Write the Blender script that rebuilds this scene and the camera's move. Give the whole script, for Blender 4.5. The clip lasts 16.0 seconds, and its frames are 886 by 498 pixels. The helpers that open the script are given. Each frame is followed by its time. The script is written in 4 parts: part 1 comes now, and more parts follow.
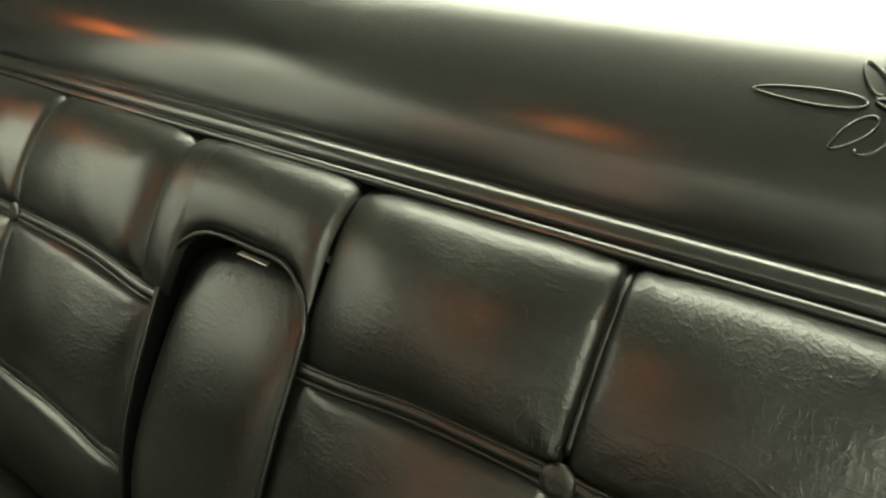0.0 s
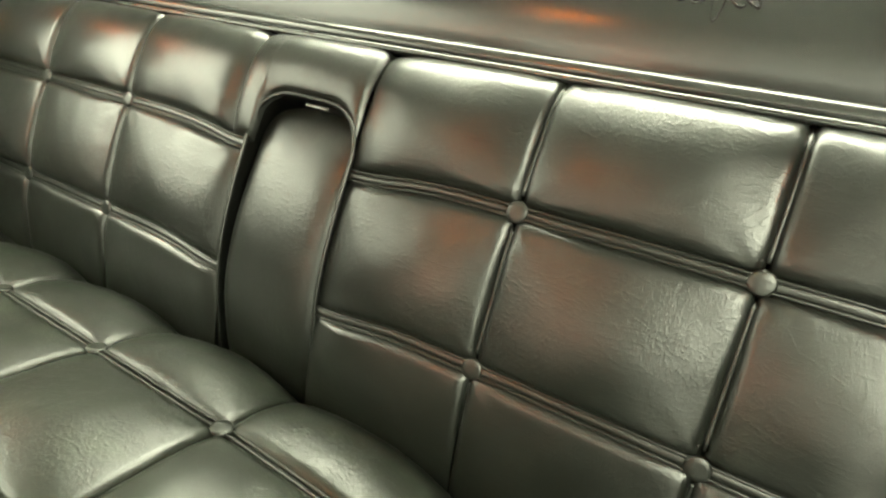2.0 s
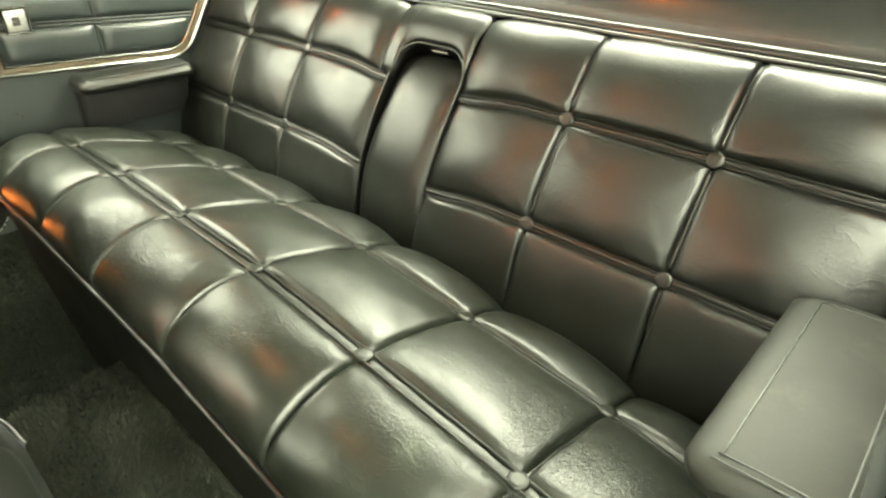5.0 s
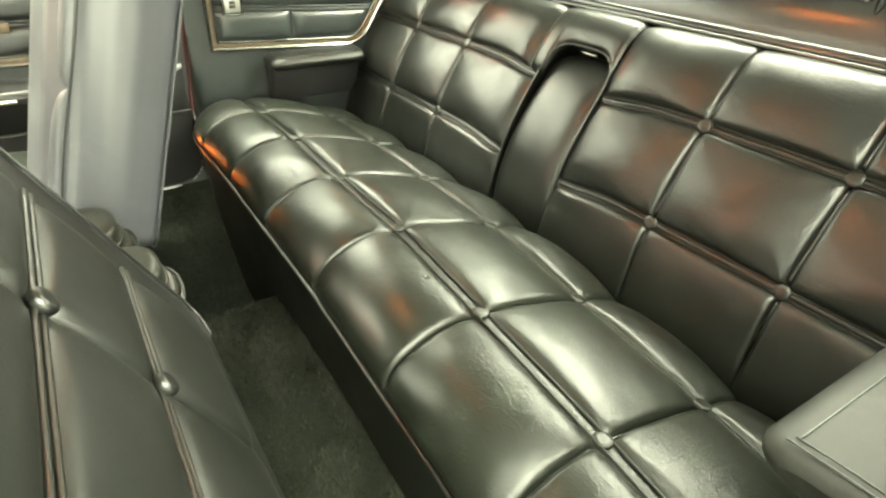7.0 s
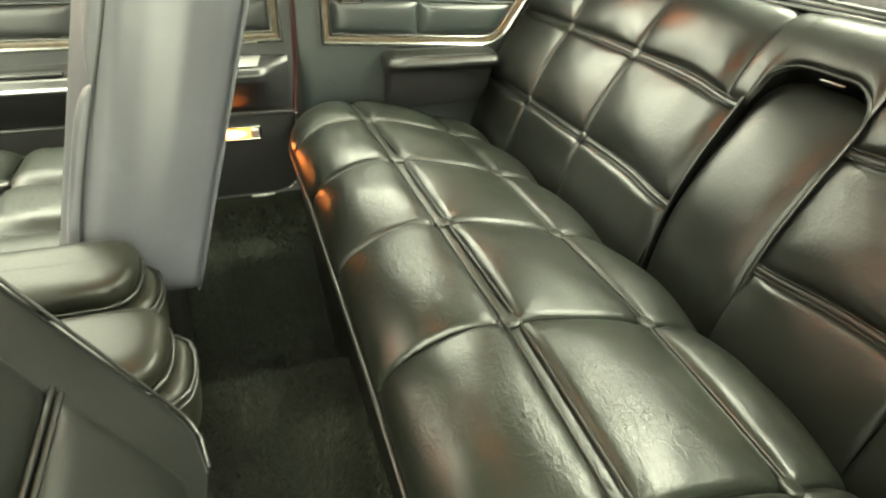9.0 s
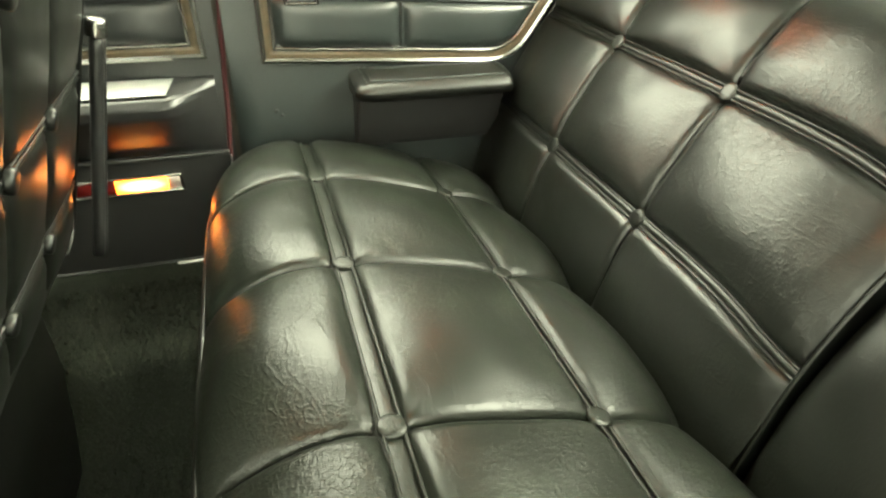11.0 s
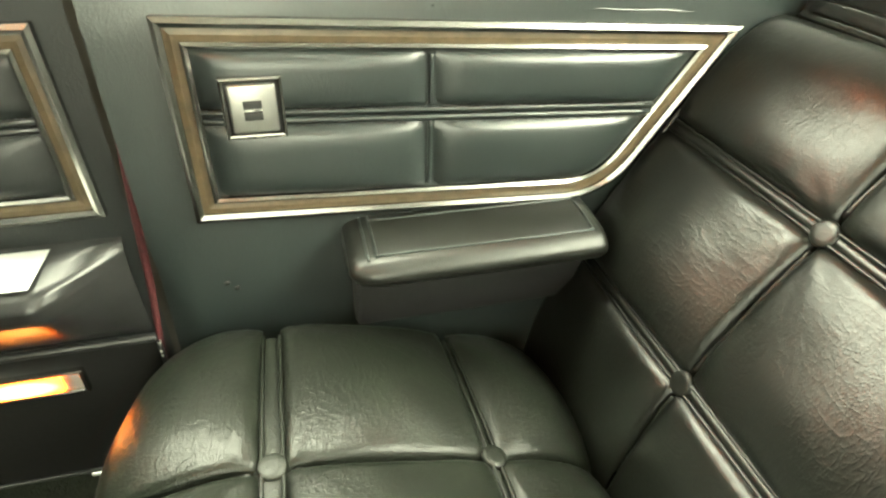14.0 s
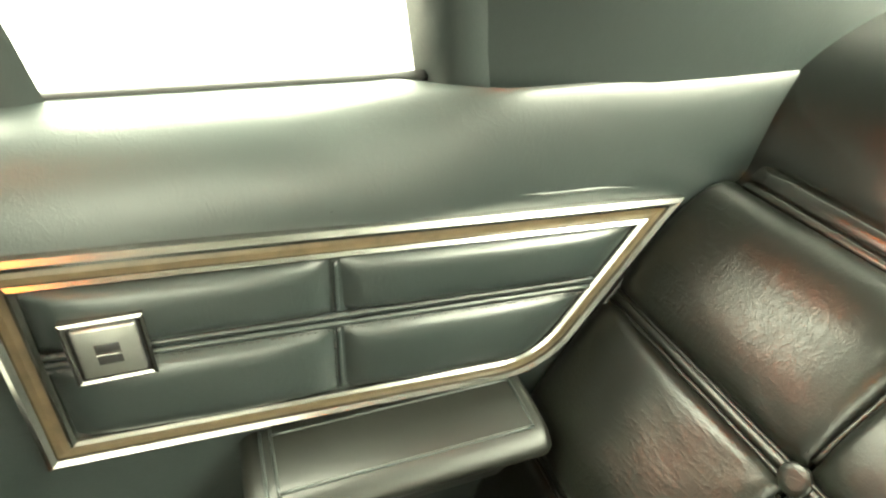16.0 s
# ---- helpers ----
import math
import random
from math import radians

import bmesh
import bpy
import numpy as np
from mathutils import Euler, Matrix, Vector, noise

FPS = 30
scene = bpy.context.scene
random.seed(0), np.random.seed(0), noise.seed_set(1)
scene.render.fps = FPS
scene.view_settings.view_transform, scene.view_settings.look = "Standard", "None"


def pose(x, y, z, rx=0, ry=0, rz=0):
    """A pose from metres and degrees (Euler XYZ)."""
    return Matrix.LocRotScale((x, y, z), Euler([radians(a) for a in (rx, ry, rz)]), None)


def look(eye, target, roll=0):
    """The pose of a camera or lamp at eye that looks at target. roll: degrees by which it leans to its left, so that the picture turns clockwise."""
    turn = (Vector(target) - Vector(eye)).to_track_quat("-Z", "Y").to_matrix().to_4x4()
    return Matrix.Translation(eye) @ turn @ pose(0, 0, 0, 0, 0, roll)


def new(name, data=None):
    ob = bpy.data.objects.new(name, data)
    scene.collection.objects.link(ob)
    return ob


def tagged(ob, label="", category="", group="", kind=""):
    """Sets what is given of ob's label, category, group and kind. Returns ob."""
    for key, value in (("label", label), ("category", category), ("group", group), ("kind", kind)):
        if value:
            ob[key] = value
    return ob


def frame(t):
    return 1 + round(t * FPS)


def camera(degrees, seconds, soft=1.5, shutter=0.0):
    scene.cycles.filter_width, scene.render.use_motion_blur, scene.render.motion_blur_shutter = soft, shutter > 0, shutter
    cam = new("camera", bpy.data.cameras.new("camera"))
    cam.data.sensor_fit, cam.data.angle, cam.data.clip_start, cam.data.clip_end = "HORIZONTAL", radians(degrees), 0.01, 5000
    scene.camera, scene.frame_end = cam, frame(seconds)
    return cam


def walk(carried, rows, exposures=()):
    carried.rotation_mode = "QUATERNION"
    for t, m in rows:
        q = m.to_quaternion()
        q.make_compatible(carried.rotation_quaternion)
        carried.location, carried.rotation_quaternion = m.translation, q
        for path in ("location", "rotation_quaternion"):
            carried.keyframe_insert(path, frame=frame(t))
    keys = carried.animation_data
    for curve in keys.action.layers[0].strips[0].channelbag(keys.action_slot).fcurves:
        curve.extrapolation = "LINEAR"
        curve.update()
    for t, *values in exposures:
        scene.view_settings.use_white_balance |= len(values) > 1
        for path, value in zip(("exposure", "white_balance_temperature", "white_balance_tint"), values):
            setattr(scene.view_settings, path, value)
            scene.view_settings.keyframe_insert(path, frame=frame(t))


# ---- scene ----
cam = camera(73.5, 16.0, soft=2.4)
PATH = [
    (0, (0.244, 0.186, 0.763), (-0.67, 1.624, -0.283), 0.2),
    (0.5, (0.275, 0.13, 0.759), (-0.65, 1.549, -0.305), -0.2),
    (1, (0.308, 0.078, 0.745), (-0.615, 1.497, -0.318), -0.2),
    (1.5, (0.347, 0.019, 0.743), (-0.566, 1.444, -0.323), 0.1),
    (2, (0.385, -0.038, 0.736), (-0.53, 1.389, -0.325), 0.2),
    (2.5, (0.413, -0.091, 0.736), (-0.506, 1.339, -0.318), 0.4),
    (3, (0.455, -0.154, 0.728), (-0.47, 1.28, -0.315), 0.6),
    (3.5, (0.484, -0.203, 0.738), (-0.454, 1.224, -0.303), 0.7),
    (3.7, (0.495, -0.22, 0.741), (-0.457, 1.2, -0.296), 0.8),
    (5.8, (0.657, -0.333, 0.745), (-0.63, 0.801, -0.284), 0.9),
    (6, (0.667, -0.341, 0.743), (-0.644, 0.768, -0.282), 1.0),
    (6.5, (0.682, -0.35, 0.751), (-0.682, 0.687, -0.281), 1.1),
    (7, (0.666, -0.354, 0.755), (-0.765, 0.584, -0.281), 1.5),
    (7.5, (0.614, -0.344, 0.734), (-0.896, 0.46, -0.303), 1.9),
    (8, (0.554, -0.312, 0.725), (-1.009, 0.373, -0.317), 2.1),
    (8.5, (0.487, -0.269, 0.707), (-1.106, 0.348, -0.333), 2.4),
    (9, (0.41, -0.222, 0.696), (-1.191, 0.37, -0.346), 2.1),
    (9.2, (0.371, -0.204, 0.69), (-1.227, 0.389, -0.357), 2.3),
    (11.3, (0.026, -0.04, 0.651), (-1.579, 0.47, -0.427), 1.8),
    (11.5, (0.004, -0.035, 0.645), (-1.608, 0.464, -0.428), 1.8),
    (12, (-0.075, -0.012, 0.636), (-1.692, 0.463, -0.441), 2.0),
    (12.5, (-0.147, 0.004, 0.658), (-1.765, 0.472, -0.42), 2.1),
    (13, (-0.212, 0.019, 0.691), (-1.808, 0.472, -0.427), 2.0),
    (13.5, (-0.293, 0.038, 0.7), (-1.874, 0.472, -0.446), 1.9),
    (14, (-0.359, 0.05, 0.701), (-1.929, 0.488, -0.457), 2.1),
    (14.5, (-0.405, 0.066, 0.711), (-1.977, 0.518, -0.44), 2.1),
    (15, (-0.442, 0.074, 0.73), (-2.018, 0.553, -0.404), 2.2),
    (15.5, (-0.474, 0.097, 0.757), (-2.042, 0.631, -0.363), 2.7),
    (16, (-0.491, 0.11, 0.78), (-2.055, 0.733, -0.301), 3.2),
]
walk(cam, [(t, look(eye, target, roll)) for t, eye, target, roll in PATH], exposures=[(0.0, 2.05), (0.5, 2.4), (1.0, 3.05), (1.5, 3.45), (3.0, 3.48), (6.0, 3.55), (8.5, 3.38), (12.5, 3.28), (14.0, 3.5), (15.0, 3.65), (16.0, 3.55)])

# ---- world and light ----
CX = -0.11          # the middle of the car, across
world = bpy.data.worlds.new("hall_light")
scene.world = world
world.use_nodes = True
wt = world.node_tree
bgnode = wt.nodes["Background"]
bgnode.inputs["Strength"].default_value = 4.2
# bright hall: pale walls and lit ceiling, a dimmer floor
wco = wt.nodes.new("ShaderNodeTexCoord")
wsep = wt.nodes.new("ShaderNodeSeparateXYZ")
wmap = wt.nodes.new("ShaderNodeMapRange")
wmap.inputs["From Min"].default_value, wmap.inputs["From Max"].default_value = -1.0, 1.0
wramp = wt.nodes.new("ShaderNodeValToRGB")
wt.links.new(wco.outputs["Generated"], wsep.inputs[0])
wt.links.new(wsep.outputs["Z"], wmap.inputs["Value"])
wt.links.new(wmap.outputs["Result"], wramp.inputs["Fac"])
# the wall side of the hall and the end ahead of the car are dimmer
def world_factor(axis, stops):
    mr = wt.nodes.new("ShaderNodeMapRange")
    mr.inputs["From Min"].default_value, mr.inputs["From Max"].default_value = -1.0, 1.0
    rp = wt.nodes.new("ShaderNodeValToRGB")
    e = rp.color_ramp.elements
    while len(e) < len(stops):
        e.new(0.5)
    for el, (p, k) in zip(e, stops):
        el.position, el.color = p, (k, k, k, 1)
    wt.links.new(wsep.outputs[axis], mr.inputs["Value"])
    wt.links.new(mr.outputs["Result"], rp.inputs["Fac"])
    return rp.outputs["Color"]


wside = wt.nodes.new("ShaderNodeVectorMath")
wside.operation = "DOT_PRODUCT"
wmul = wt.nodes.new("ShaderNodeVectorMath")
wmul.operation = "MULTIPLY"
wt.links.new(world_factor("X", [(0.0, 0.36), (0.12, 0.60), (0.25, 0.85), (0.5, 1.05), (0.75, 0.95), (1.0, 0.8)]), wmul.inputs[0])
wt.links.new(world_factor("Y", [(0.0, 0.14), (0.09, 0.22), (0.20, 0.59), (0.5, 0.92), (1.0, 0.8)]), wmul.inputs[1])
wt.links.new(wmul.outputs["Vector"], wside.inputs[0])
wside.inputs[1].default_value = (1 / 3, 1 / 3, 1 / 3)
wscale = wt.nodes.new("ShaderNodeVectorMath")
wscale.operation = "SCALE"
wt.links.new(wramp.outputs["Color"], wscale.inputs[0])
wt.links.new(wside.outputs["Value"], wscale.inputs["Scale"])
wt.links.new(wscale.outputs["Vector"], bgnode.inputs["Color"])
HALL = (0.965, 1.0, 0.735)
wel = wramp.color_ramp.elements
wel[0].position, wel[1].position = 0.0, 1.0
for pos in (0.46, 0.52, 0.66, 0.78):
    wel.new(pos)
for el, k in zip(wel, (0.25, 0.32, 0.42, 0.58, 1.3, 1.35)):
    el.color = (HALL[0] * k, HALL[1] * k, HALL[2] * k, 1)


# ---- materials ----
def material(name, base, rough, metal=0.0, coat=0.0, spec=0.5):
    m = bpy.data.materials.new(name)
    m.use_nodes = True
    b = m.node_tree.nodes["Principled BSDF"]
    b.inputs["Base Color"].default_value = (*base, 1)
    b.inputs["Roughness"].default_value = rough
    b.inputs["Metallic"].default_value = metal
    b.inputs["Coat Weight"].default_value = coat
    b.inputs["Specular IOR Level"].default_value = spec
    return m, m.node_tree, b


def noise_node(nt, scale, detail=4, rough=0.55, distort=0.0):
    co = nt.nodes.new("ShaderNodeTexCoord")
    n = nt.nodes.new("ShaderNodeTexNoise")
    n.inputs["Scale"].default_value = scale
    n.inputs["Detail"].default_value = detail
    n.inputs["Roughness"].default_value = rough
    n.inputs["Distortion"].default_value = distort
    nt.links.new(co.outputs["Object"], n.inputs["Vector"])
    return n


def ramp(nt, src, stops):
    r = nt.nodes.new("ShaderNodeValToRGB")
    e = r.color_ramp.elements
    while len(e) < len(stops):
        e.new(0.5)
    for el, (p, c) in zip(e, stops):
        el.position = p
        el.color = (*c, 1) if len(c) == 3 else c
    nt.links.new(src, r.inputs["Fac"])
    return r.outputs["Color"]


def grey(v):
    return (v, v, v)


def bump_chain(nt, b, layers):
    last = None
    for src, strength, dist in layers:
        bp = nt.nodes.new("ShaderNodeBump")
        bp.inputs["Strength"].default_value = strength
        bp.inputs["Distance"].default_value = dist
        nt.links.new(src, bp.inputs["Height"])
        if last:
            nt.links.new(last, bp.inputs["Normal"])
        last = bp.outputs["Normal"]
    nt.links.new(last, b.inputs["Normal"])


def leather(name, base, rough, crease=0.35, grain=0.12, spec=0.5, patina=0.25):
    m, nt, b = material(name, base, rough, spec=spec)
    fine = noise_node(nt, 900, 2, 0.5)
    lumps = noise_node(nt, 14, 3, 0.5)
    def math_node(op, a, b=None):
        n = nt.nodes.new("ShaderNodeMath")
        n.operation = op
        for k, v in enumerate((a, b)):
            if v is None:
                continue
            if isinstance(v, (int, float)):
                n.inputs[k].default_value = v
            else:
                nt.links.new(v, n.inputs[k])
        return n.outputs[0]

    # wrinkles: thin raised folds along the middle of a stretched noise, stronger in some places
    def folds(scale, stretch, power, where_scale, lo, hi):
        co = nt.nodes.new("ShaderNodeTexCoord")
        mp = nt.nodes.new("ShaderNodeMapping")
        mp.inputs["Scale"].default_value = stretch
        nt.links.new(co.outputs["Object"], mp.inputs["Vector"])
        n = nt.nodes.new("ShaderNodeTexNoise")
        n.inputs["Scale"].default_value = scale
        n.inputs["Detail"].default_value = 2.5
        n.inputs["Distortion"].default_value = 0.9
        nt.links.new(mp.outputs["Vector"], n.inputs["Vector"])
        d = math_node("ABSOLUTE", math_node("SUBTRACT", n.outputs["Fac"], 0.5))
        ridge = math_node("POWER", math_node("SUBTRACT", 1.0, math_node("MINIMUM", math_node("MULTIPLY", d, 3.0), 1.0)), power)
        where = noise_node(nt, where_scale, 2, 0.5)
        mask = ramp(nt, where.outputs["Fac"], [(lo, grey(0.0)), (hi, grey(1.0))])
        return math_node("MULTIPLY", ridge, mask)
    # fine crinkle all over: soft cells a few millimetres wide
    cell = nt.nodes.new("ShaderNodeTexVoronoi")
    cell.feature = "SMOOTH_F1"
    cell.inputs["Scale"].default_value = 150
    cell.inputs["Smoothness"].default_value = 0.6
    cw = noise_node(nt, 55, 2, 0.5)
    cm = nt.nodes.new("ShaderNodeVectorMath")
    cm.operation = "MULTIPLY_ADD"
    nt.links.new(cw.outputs["Color"], cm.inputs[0])
    cm.inputs[1].default_value = (0.02, 0.02, 0.02)
    cco = nt.nodes.new("ShaderNodeTexCoord")
    nt.links.new(cco.outputs["Object"], cm.inputs[2])
    nt.links.new(cm.outputs["Vector"], cell.inputs["Vector"])
    cwhere = noise_node(nt, 6, 2, 0.5)
    crinkle = math_node("MULTIPLY", cell.outputs["Distance"], ramp(nt, cwhere.outputs["Fac"], [(0.35, grey(0.25)), (0.65, grey(1.0))]))
    big = folds(125, (1.5, 1.0, 0.30), 9.0, 9, 0.38, 0.62)
    across_folds = folds(115, (0.30, 1.0, 1.5), 9.0, 8, 0.44, 0.64)
    # a few long thin creases
    cracks = folds(44, (0.55, 1.0, 1.3), 24.0, 6, 0.42, 0.58)
    bump_chain(nt, b, [(cracks, crease * 0.8, 0.0010), (lumps.outputs["Fac"], 0.05, 0.006), (big, crease, 0.0010), (across_folds, crease * 0.8, 0.0009), (crinkle, crease * 0.45, 0.0007), (fine.outputs["Fac"], grain, 0.0003)])
    worn = noise_node(nt, 9, 2, 0.5)
    rr = ramp(nt, worn.outputs["Fac"], [(0.28, grey(rough * 0.96)), (0.72, grey(rough * 1.18))])
    nt.links.new(rr, b.inputs["Roughness"])
    tone = noise_node(nt, 16, 7, 0.68, 0.4)
    worn_tone = tuple(c * (1 + 1.6 * patina) + 0.0006 * patina for c in base)
    nt.links.new(ramp(nt, tone.outputs["Fac"], [(0.30, tuple(c * (1 - 0.2 * patina) for c in base)), (0.55, base), (0.76, worn_tone)]), b.inputs["Base Color"])
    return m


LEATHER = leather("black_leather", (0.0042, 0.0050, 0.0039), 0.288, 0.17, 0.35, 0.54, 1.1)
LEATHER_SEAT = leather("worn_black_leather", (0.0050, 0.0060, 0.0044), 0.288, 0.25, 0.35, 0.33, 1.1)
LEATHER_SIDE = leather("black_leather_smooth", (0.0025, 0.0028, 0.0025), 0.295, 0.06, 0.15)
VINYL = leather("grey_black_vinyl", (0.0118, 0.0161, 0.0156), 0.33, 0.08, 0.25, 0.75)
SEAT_VINYL = leather("seat_vinyl", (0.0018, 0.0023, 0.0017), 0.33, 0.05, 0.25, 0.52)
FRONT_LEATHER = leather("front_armrest_leather", (0.0060, 0.0062, 0.0042), 0.36, 0.10, 0.3, 0.24)
DOOR_VINYL = leather("black_door_vinyl", (0.0065, 0.0078, 0.0078), 0.36, 0.12, 0.25, 0.7)
SHELF = leather("shelf_vinyl", (0.006, 0.0072, 0.0062), 0.225, 0.0, 0.04, 0.9)
PADV = leather("armrest_vinyl", (0.0062, 0.0068, 0.0056), 0.33, 0.05, 0.2, 0.5)

PAD_WORN = leather("scuffed_armrest_vinyl", (0.0075, 0.0080, 0.0062), 0.50, 0.05, 0.3, 0.24, 1.2)


def chrome_material():
    m, nt, b = material("chrome_trim", (0.29, 0.286, 0.27), 0.2, 1.0)
    n = noise_node(nt, 12, 2)
    nt.links.new(ramp(nt, n.outputs["Fac"], [(0.3, grey(0.20)), (0.75, grey(0.27))]), b.inputs["Roughness"])
    return m


CHROME = chrome_material()


def brushed(name, base, rough):
    m, nt, b = material(name, base, rough, 1.0)
    n = noise_node(nt, 240, 3)
    nt.links.new(ramp(nt, n.outputs["Fac"], [(0.3, grey(rough * 0.7)), (0.7, grey(rough * 1.3))]), b.inputs["Roughness"])
    return m


PLATE = brushed("brushed_plate", (0.70, 0.70, 0.67), 0.42)
SWITCH_METAL = brushed("dull_switch_metal", (0.42, 0.42, 0.40), 0.40)


def wood_material():
    m, nt, b = material("brown_trim_insert", (0.16, 0.085, 0.035), 0.38)
    n = noise_node(nt, 60, 5, 0.6)
    nt.links.new(ramp(nt, n.outputs["Fac"], [(0.3, (0.046, 0.033, 0.018)), (0.7, (0.092, 0.066, 0.037))]), b.inputs["Base Color"])
    bump_chain(nt, b, [(n.outputs["Fac"], 0.2, 0.0008)])
    return m


WOOD = wood_material()


def carpet_material():
    m, nt, b = material("dark_carpet", (0.03, 0.032, 0.028), 0.95, spec=0.15)
    a = noise_node(nt, 420, 3, 0.7)
    c = noise_node(nt, 45, 5, 0.7)
    d = noise_node(nt, 6, 4, 0.6)
    mixc = nt.nodes.new("ShaderNodeMix")
    mixc.data_type = "RGBA"
    mixc.blend_type = "MULTIPLY"
    mixc.inputs["Factor"].default_value = 1.0
    nt.links.new(ramp(nt, a.outputs["Fac"], [(0.3, (0.0045, 0.0066, 0.0042)), (0.75, (0.025, 0.030, 0.019))]), mixc.inputs["A"])
    nt.links.new(ramp(nt, d.outputs["Fac"], [(0.3, grey(0.45)), (0.75, grey(1.0))]), mixc.inputs["B"])
    nt.links.new(mixc.outputs["Result"], b.inputs["Base Color"])
    bump_chain(nt, b, [(c.outputs["Fac"], 0.9, 0.012), (a.outputs["Fac"], 1.0, 0.005)])
    return m


CARPET = carpet_material()


def plain(name, base, rough, vary=0.15, scale=30, metal=0.0, bump=0.1):
    m, nt, b = material(name, base, rough, metal)
    n = noise_node(nt, scale, 5, 0.6)
    lo, hi = tuple(c * (1 - vary) for c in base), tuple(c * (1 + vary) for c in base)
    nt.links.new(ramp(nt, n.outputs["Fac"], [(0.3, lo), (0.7, hi)]), b.inputs["Base Color"])
    bump_chain(nt, b, [(n.outputs["Fac"], bump, 0.001)])
    return m


RED_CORD = plain("red_windlace_cloth", (0.045, 0.003, 0.005), 0.75, 0.4, 300, bump=0.6)
BLACK = plain("black_rubber", (0.012, 0.012, 0.012), 0.5)
SATIN_BLACK = plain("black_plastic", (0.014, 0.014, 0.014), 0.28, 0.3, 25)
HEADLINER = plain("grey_headliner", (0.34, 0.35, 0.335), 0.9, 0.08, 120)
BODY = plain("beige_jamb_paint", (0.05, 0.043, 0.034), 0.35, 0.08, 8)
CONCRETE = plain("hall_floor_concrete", (0.32, 0.32, 0.30), 0.6, 0.2, 3)
BROWN_PAINT = plain("rust_brown_paint", (0.42, 0.07, 0.02), 0.6, 0.3, 2)
RED_LENS = plain("red_lamp_lens", (0.05, 0.004, 0.004), 0.15, 0.2, 40)
SILL_GREY = plain("grey_sill_paint", (0.085, 0.09, 0.085), 0.45, 0.15, 20)
STITCH = plain("stitch_thread", (0.016, 0.016, 0.015), 0.7, 0.3, 500)


def lamp_lens(name="lit_amber_lens", strength=2.6, flat=False):
    """Warm bulb behind an amber lens: bright in the middle, deeper towards the rim."""
    m, nt, b = material(name, (0.6, 0.25, 0.05), 0.3)
    co = nt.nodes.new("ShaderNodeTexCoord")
    mp = nt.nodes.new("ShaderNodeMapping")
    mp.inputs["Location"].default_value = (-1, -1, 0) if flat else (0, -1, -1)
    mp.inputs["Scale"].default_value = (2, 2, 0) if flat else (0, 2, 2)
    nt.links.new(co.outputs["Generated"], mp.inputs["Vector"])
    ln = nt.nodes.new("ShaderNodeVectorMath")
    ln.operation = "LENGTH"
    nt.links.new(mp.outputs["Vector"], ln.inputs[0])
    nt.links.new(ramp(nt, ln.outputs["Value"], [(0.2, (1.0, 0.42, 0.10)), (0.6, (0.92, 0.25, 0.03)), (1.0, (0.5, 0.065, 0.003))]), b.inputs["Emission Color"])
    b.inputs["Emission Strength"].default_value = strength
    return m


LAMP = lamp_lens(strength=4.6)
LAMP_SAIL = lamp_lens("lit_sail_lens", 15.0)
LAMP_DOME = lamp_lens("lit_dome_lens", 18.0, True)
KICK = plain("black_kick_panel", (0.0030, 0.0029, 0.0027), 0.45, 0.3, 200, bump=0.25)


def glass_material():
    m, nt, b = material("clear_glass", (1, 1, 1), 0.02)
    b.inputs["Transmission Weight"].default_value = 1.0
    b.inputs["IOR"].default_value = 1.02
    return m


GLASS = glass_material()


# ---- mesh helpers ----
def part(name, bm, mat, parent=None, label="", smooth=True):
    me = bpy.data.meshes.new(name)
    bm.to_mesh(me)
    bm.free()
    me.materials.append(mat)
    if smooth:
        for p in me.polygons:
            p.use_smooth = True
    ob = new(name, me)
    if parent is not None:
        ob.parent = parent
    if label:
        tagged(ob, label)
    return ob


def thing(name, label, category, group="", kind=""):
    return tagged(new(name), label, category, group, kind)


def grid_bm(f, nu, nv, flip=False):
    """A sheet of nu x nv cells over f(u, v)."""
    bm = bmesh.new()
    vs = [[bm.verts.new(f(i / nu, j / nv)) for j in range(nv + 1)] for i in range(nu + 1)]
    for i in range(nu):
        for j in range(nv):
            q = [vs[i][j], vs[i + 1][j], vs[i + 1][j + 1], vs[i][j + 1]]
            bm.faces.new(q[::-1] if flip else q)
    return bm


def box_bm(x0, x1, y0, y1, z0, z1, bevel=0.0, seg=2):
    bm = bmesh.new()
    bmesh.ops.create_cube(bm, size=1)
    for v in bm.verts:
        v.co = Vector(((x0 + x1) / 2 + v.co.x * (x1 - x0), (y0 + y1) / 2 + v.co.y * (y1 - y0), (z0 + z1) / 2 + v.co.z * (z1 - z0)))
    if bevel:
        bmesh.ops.bevel(bm, geom=bm.edges[:], offset=bevel, segments=seg, profile=0.5, affect="EDGES")
    return bm


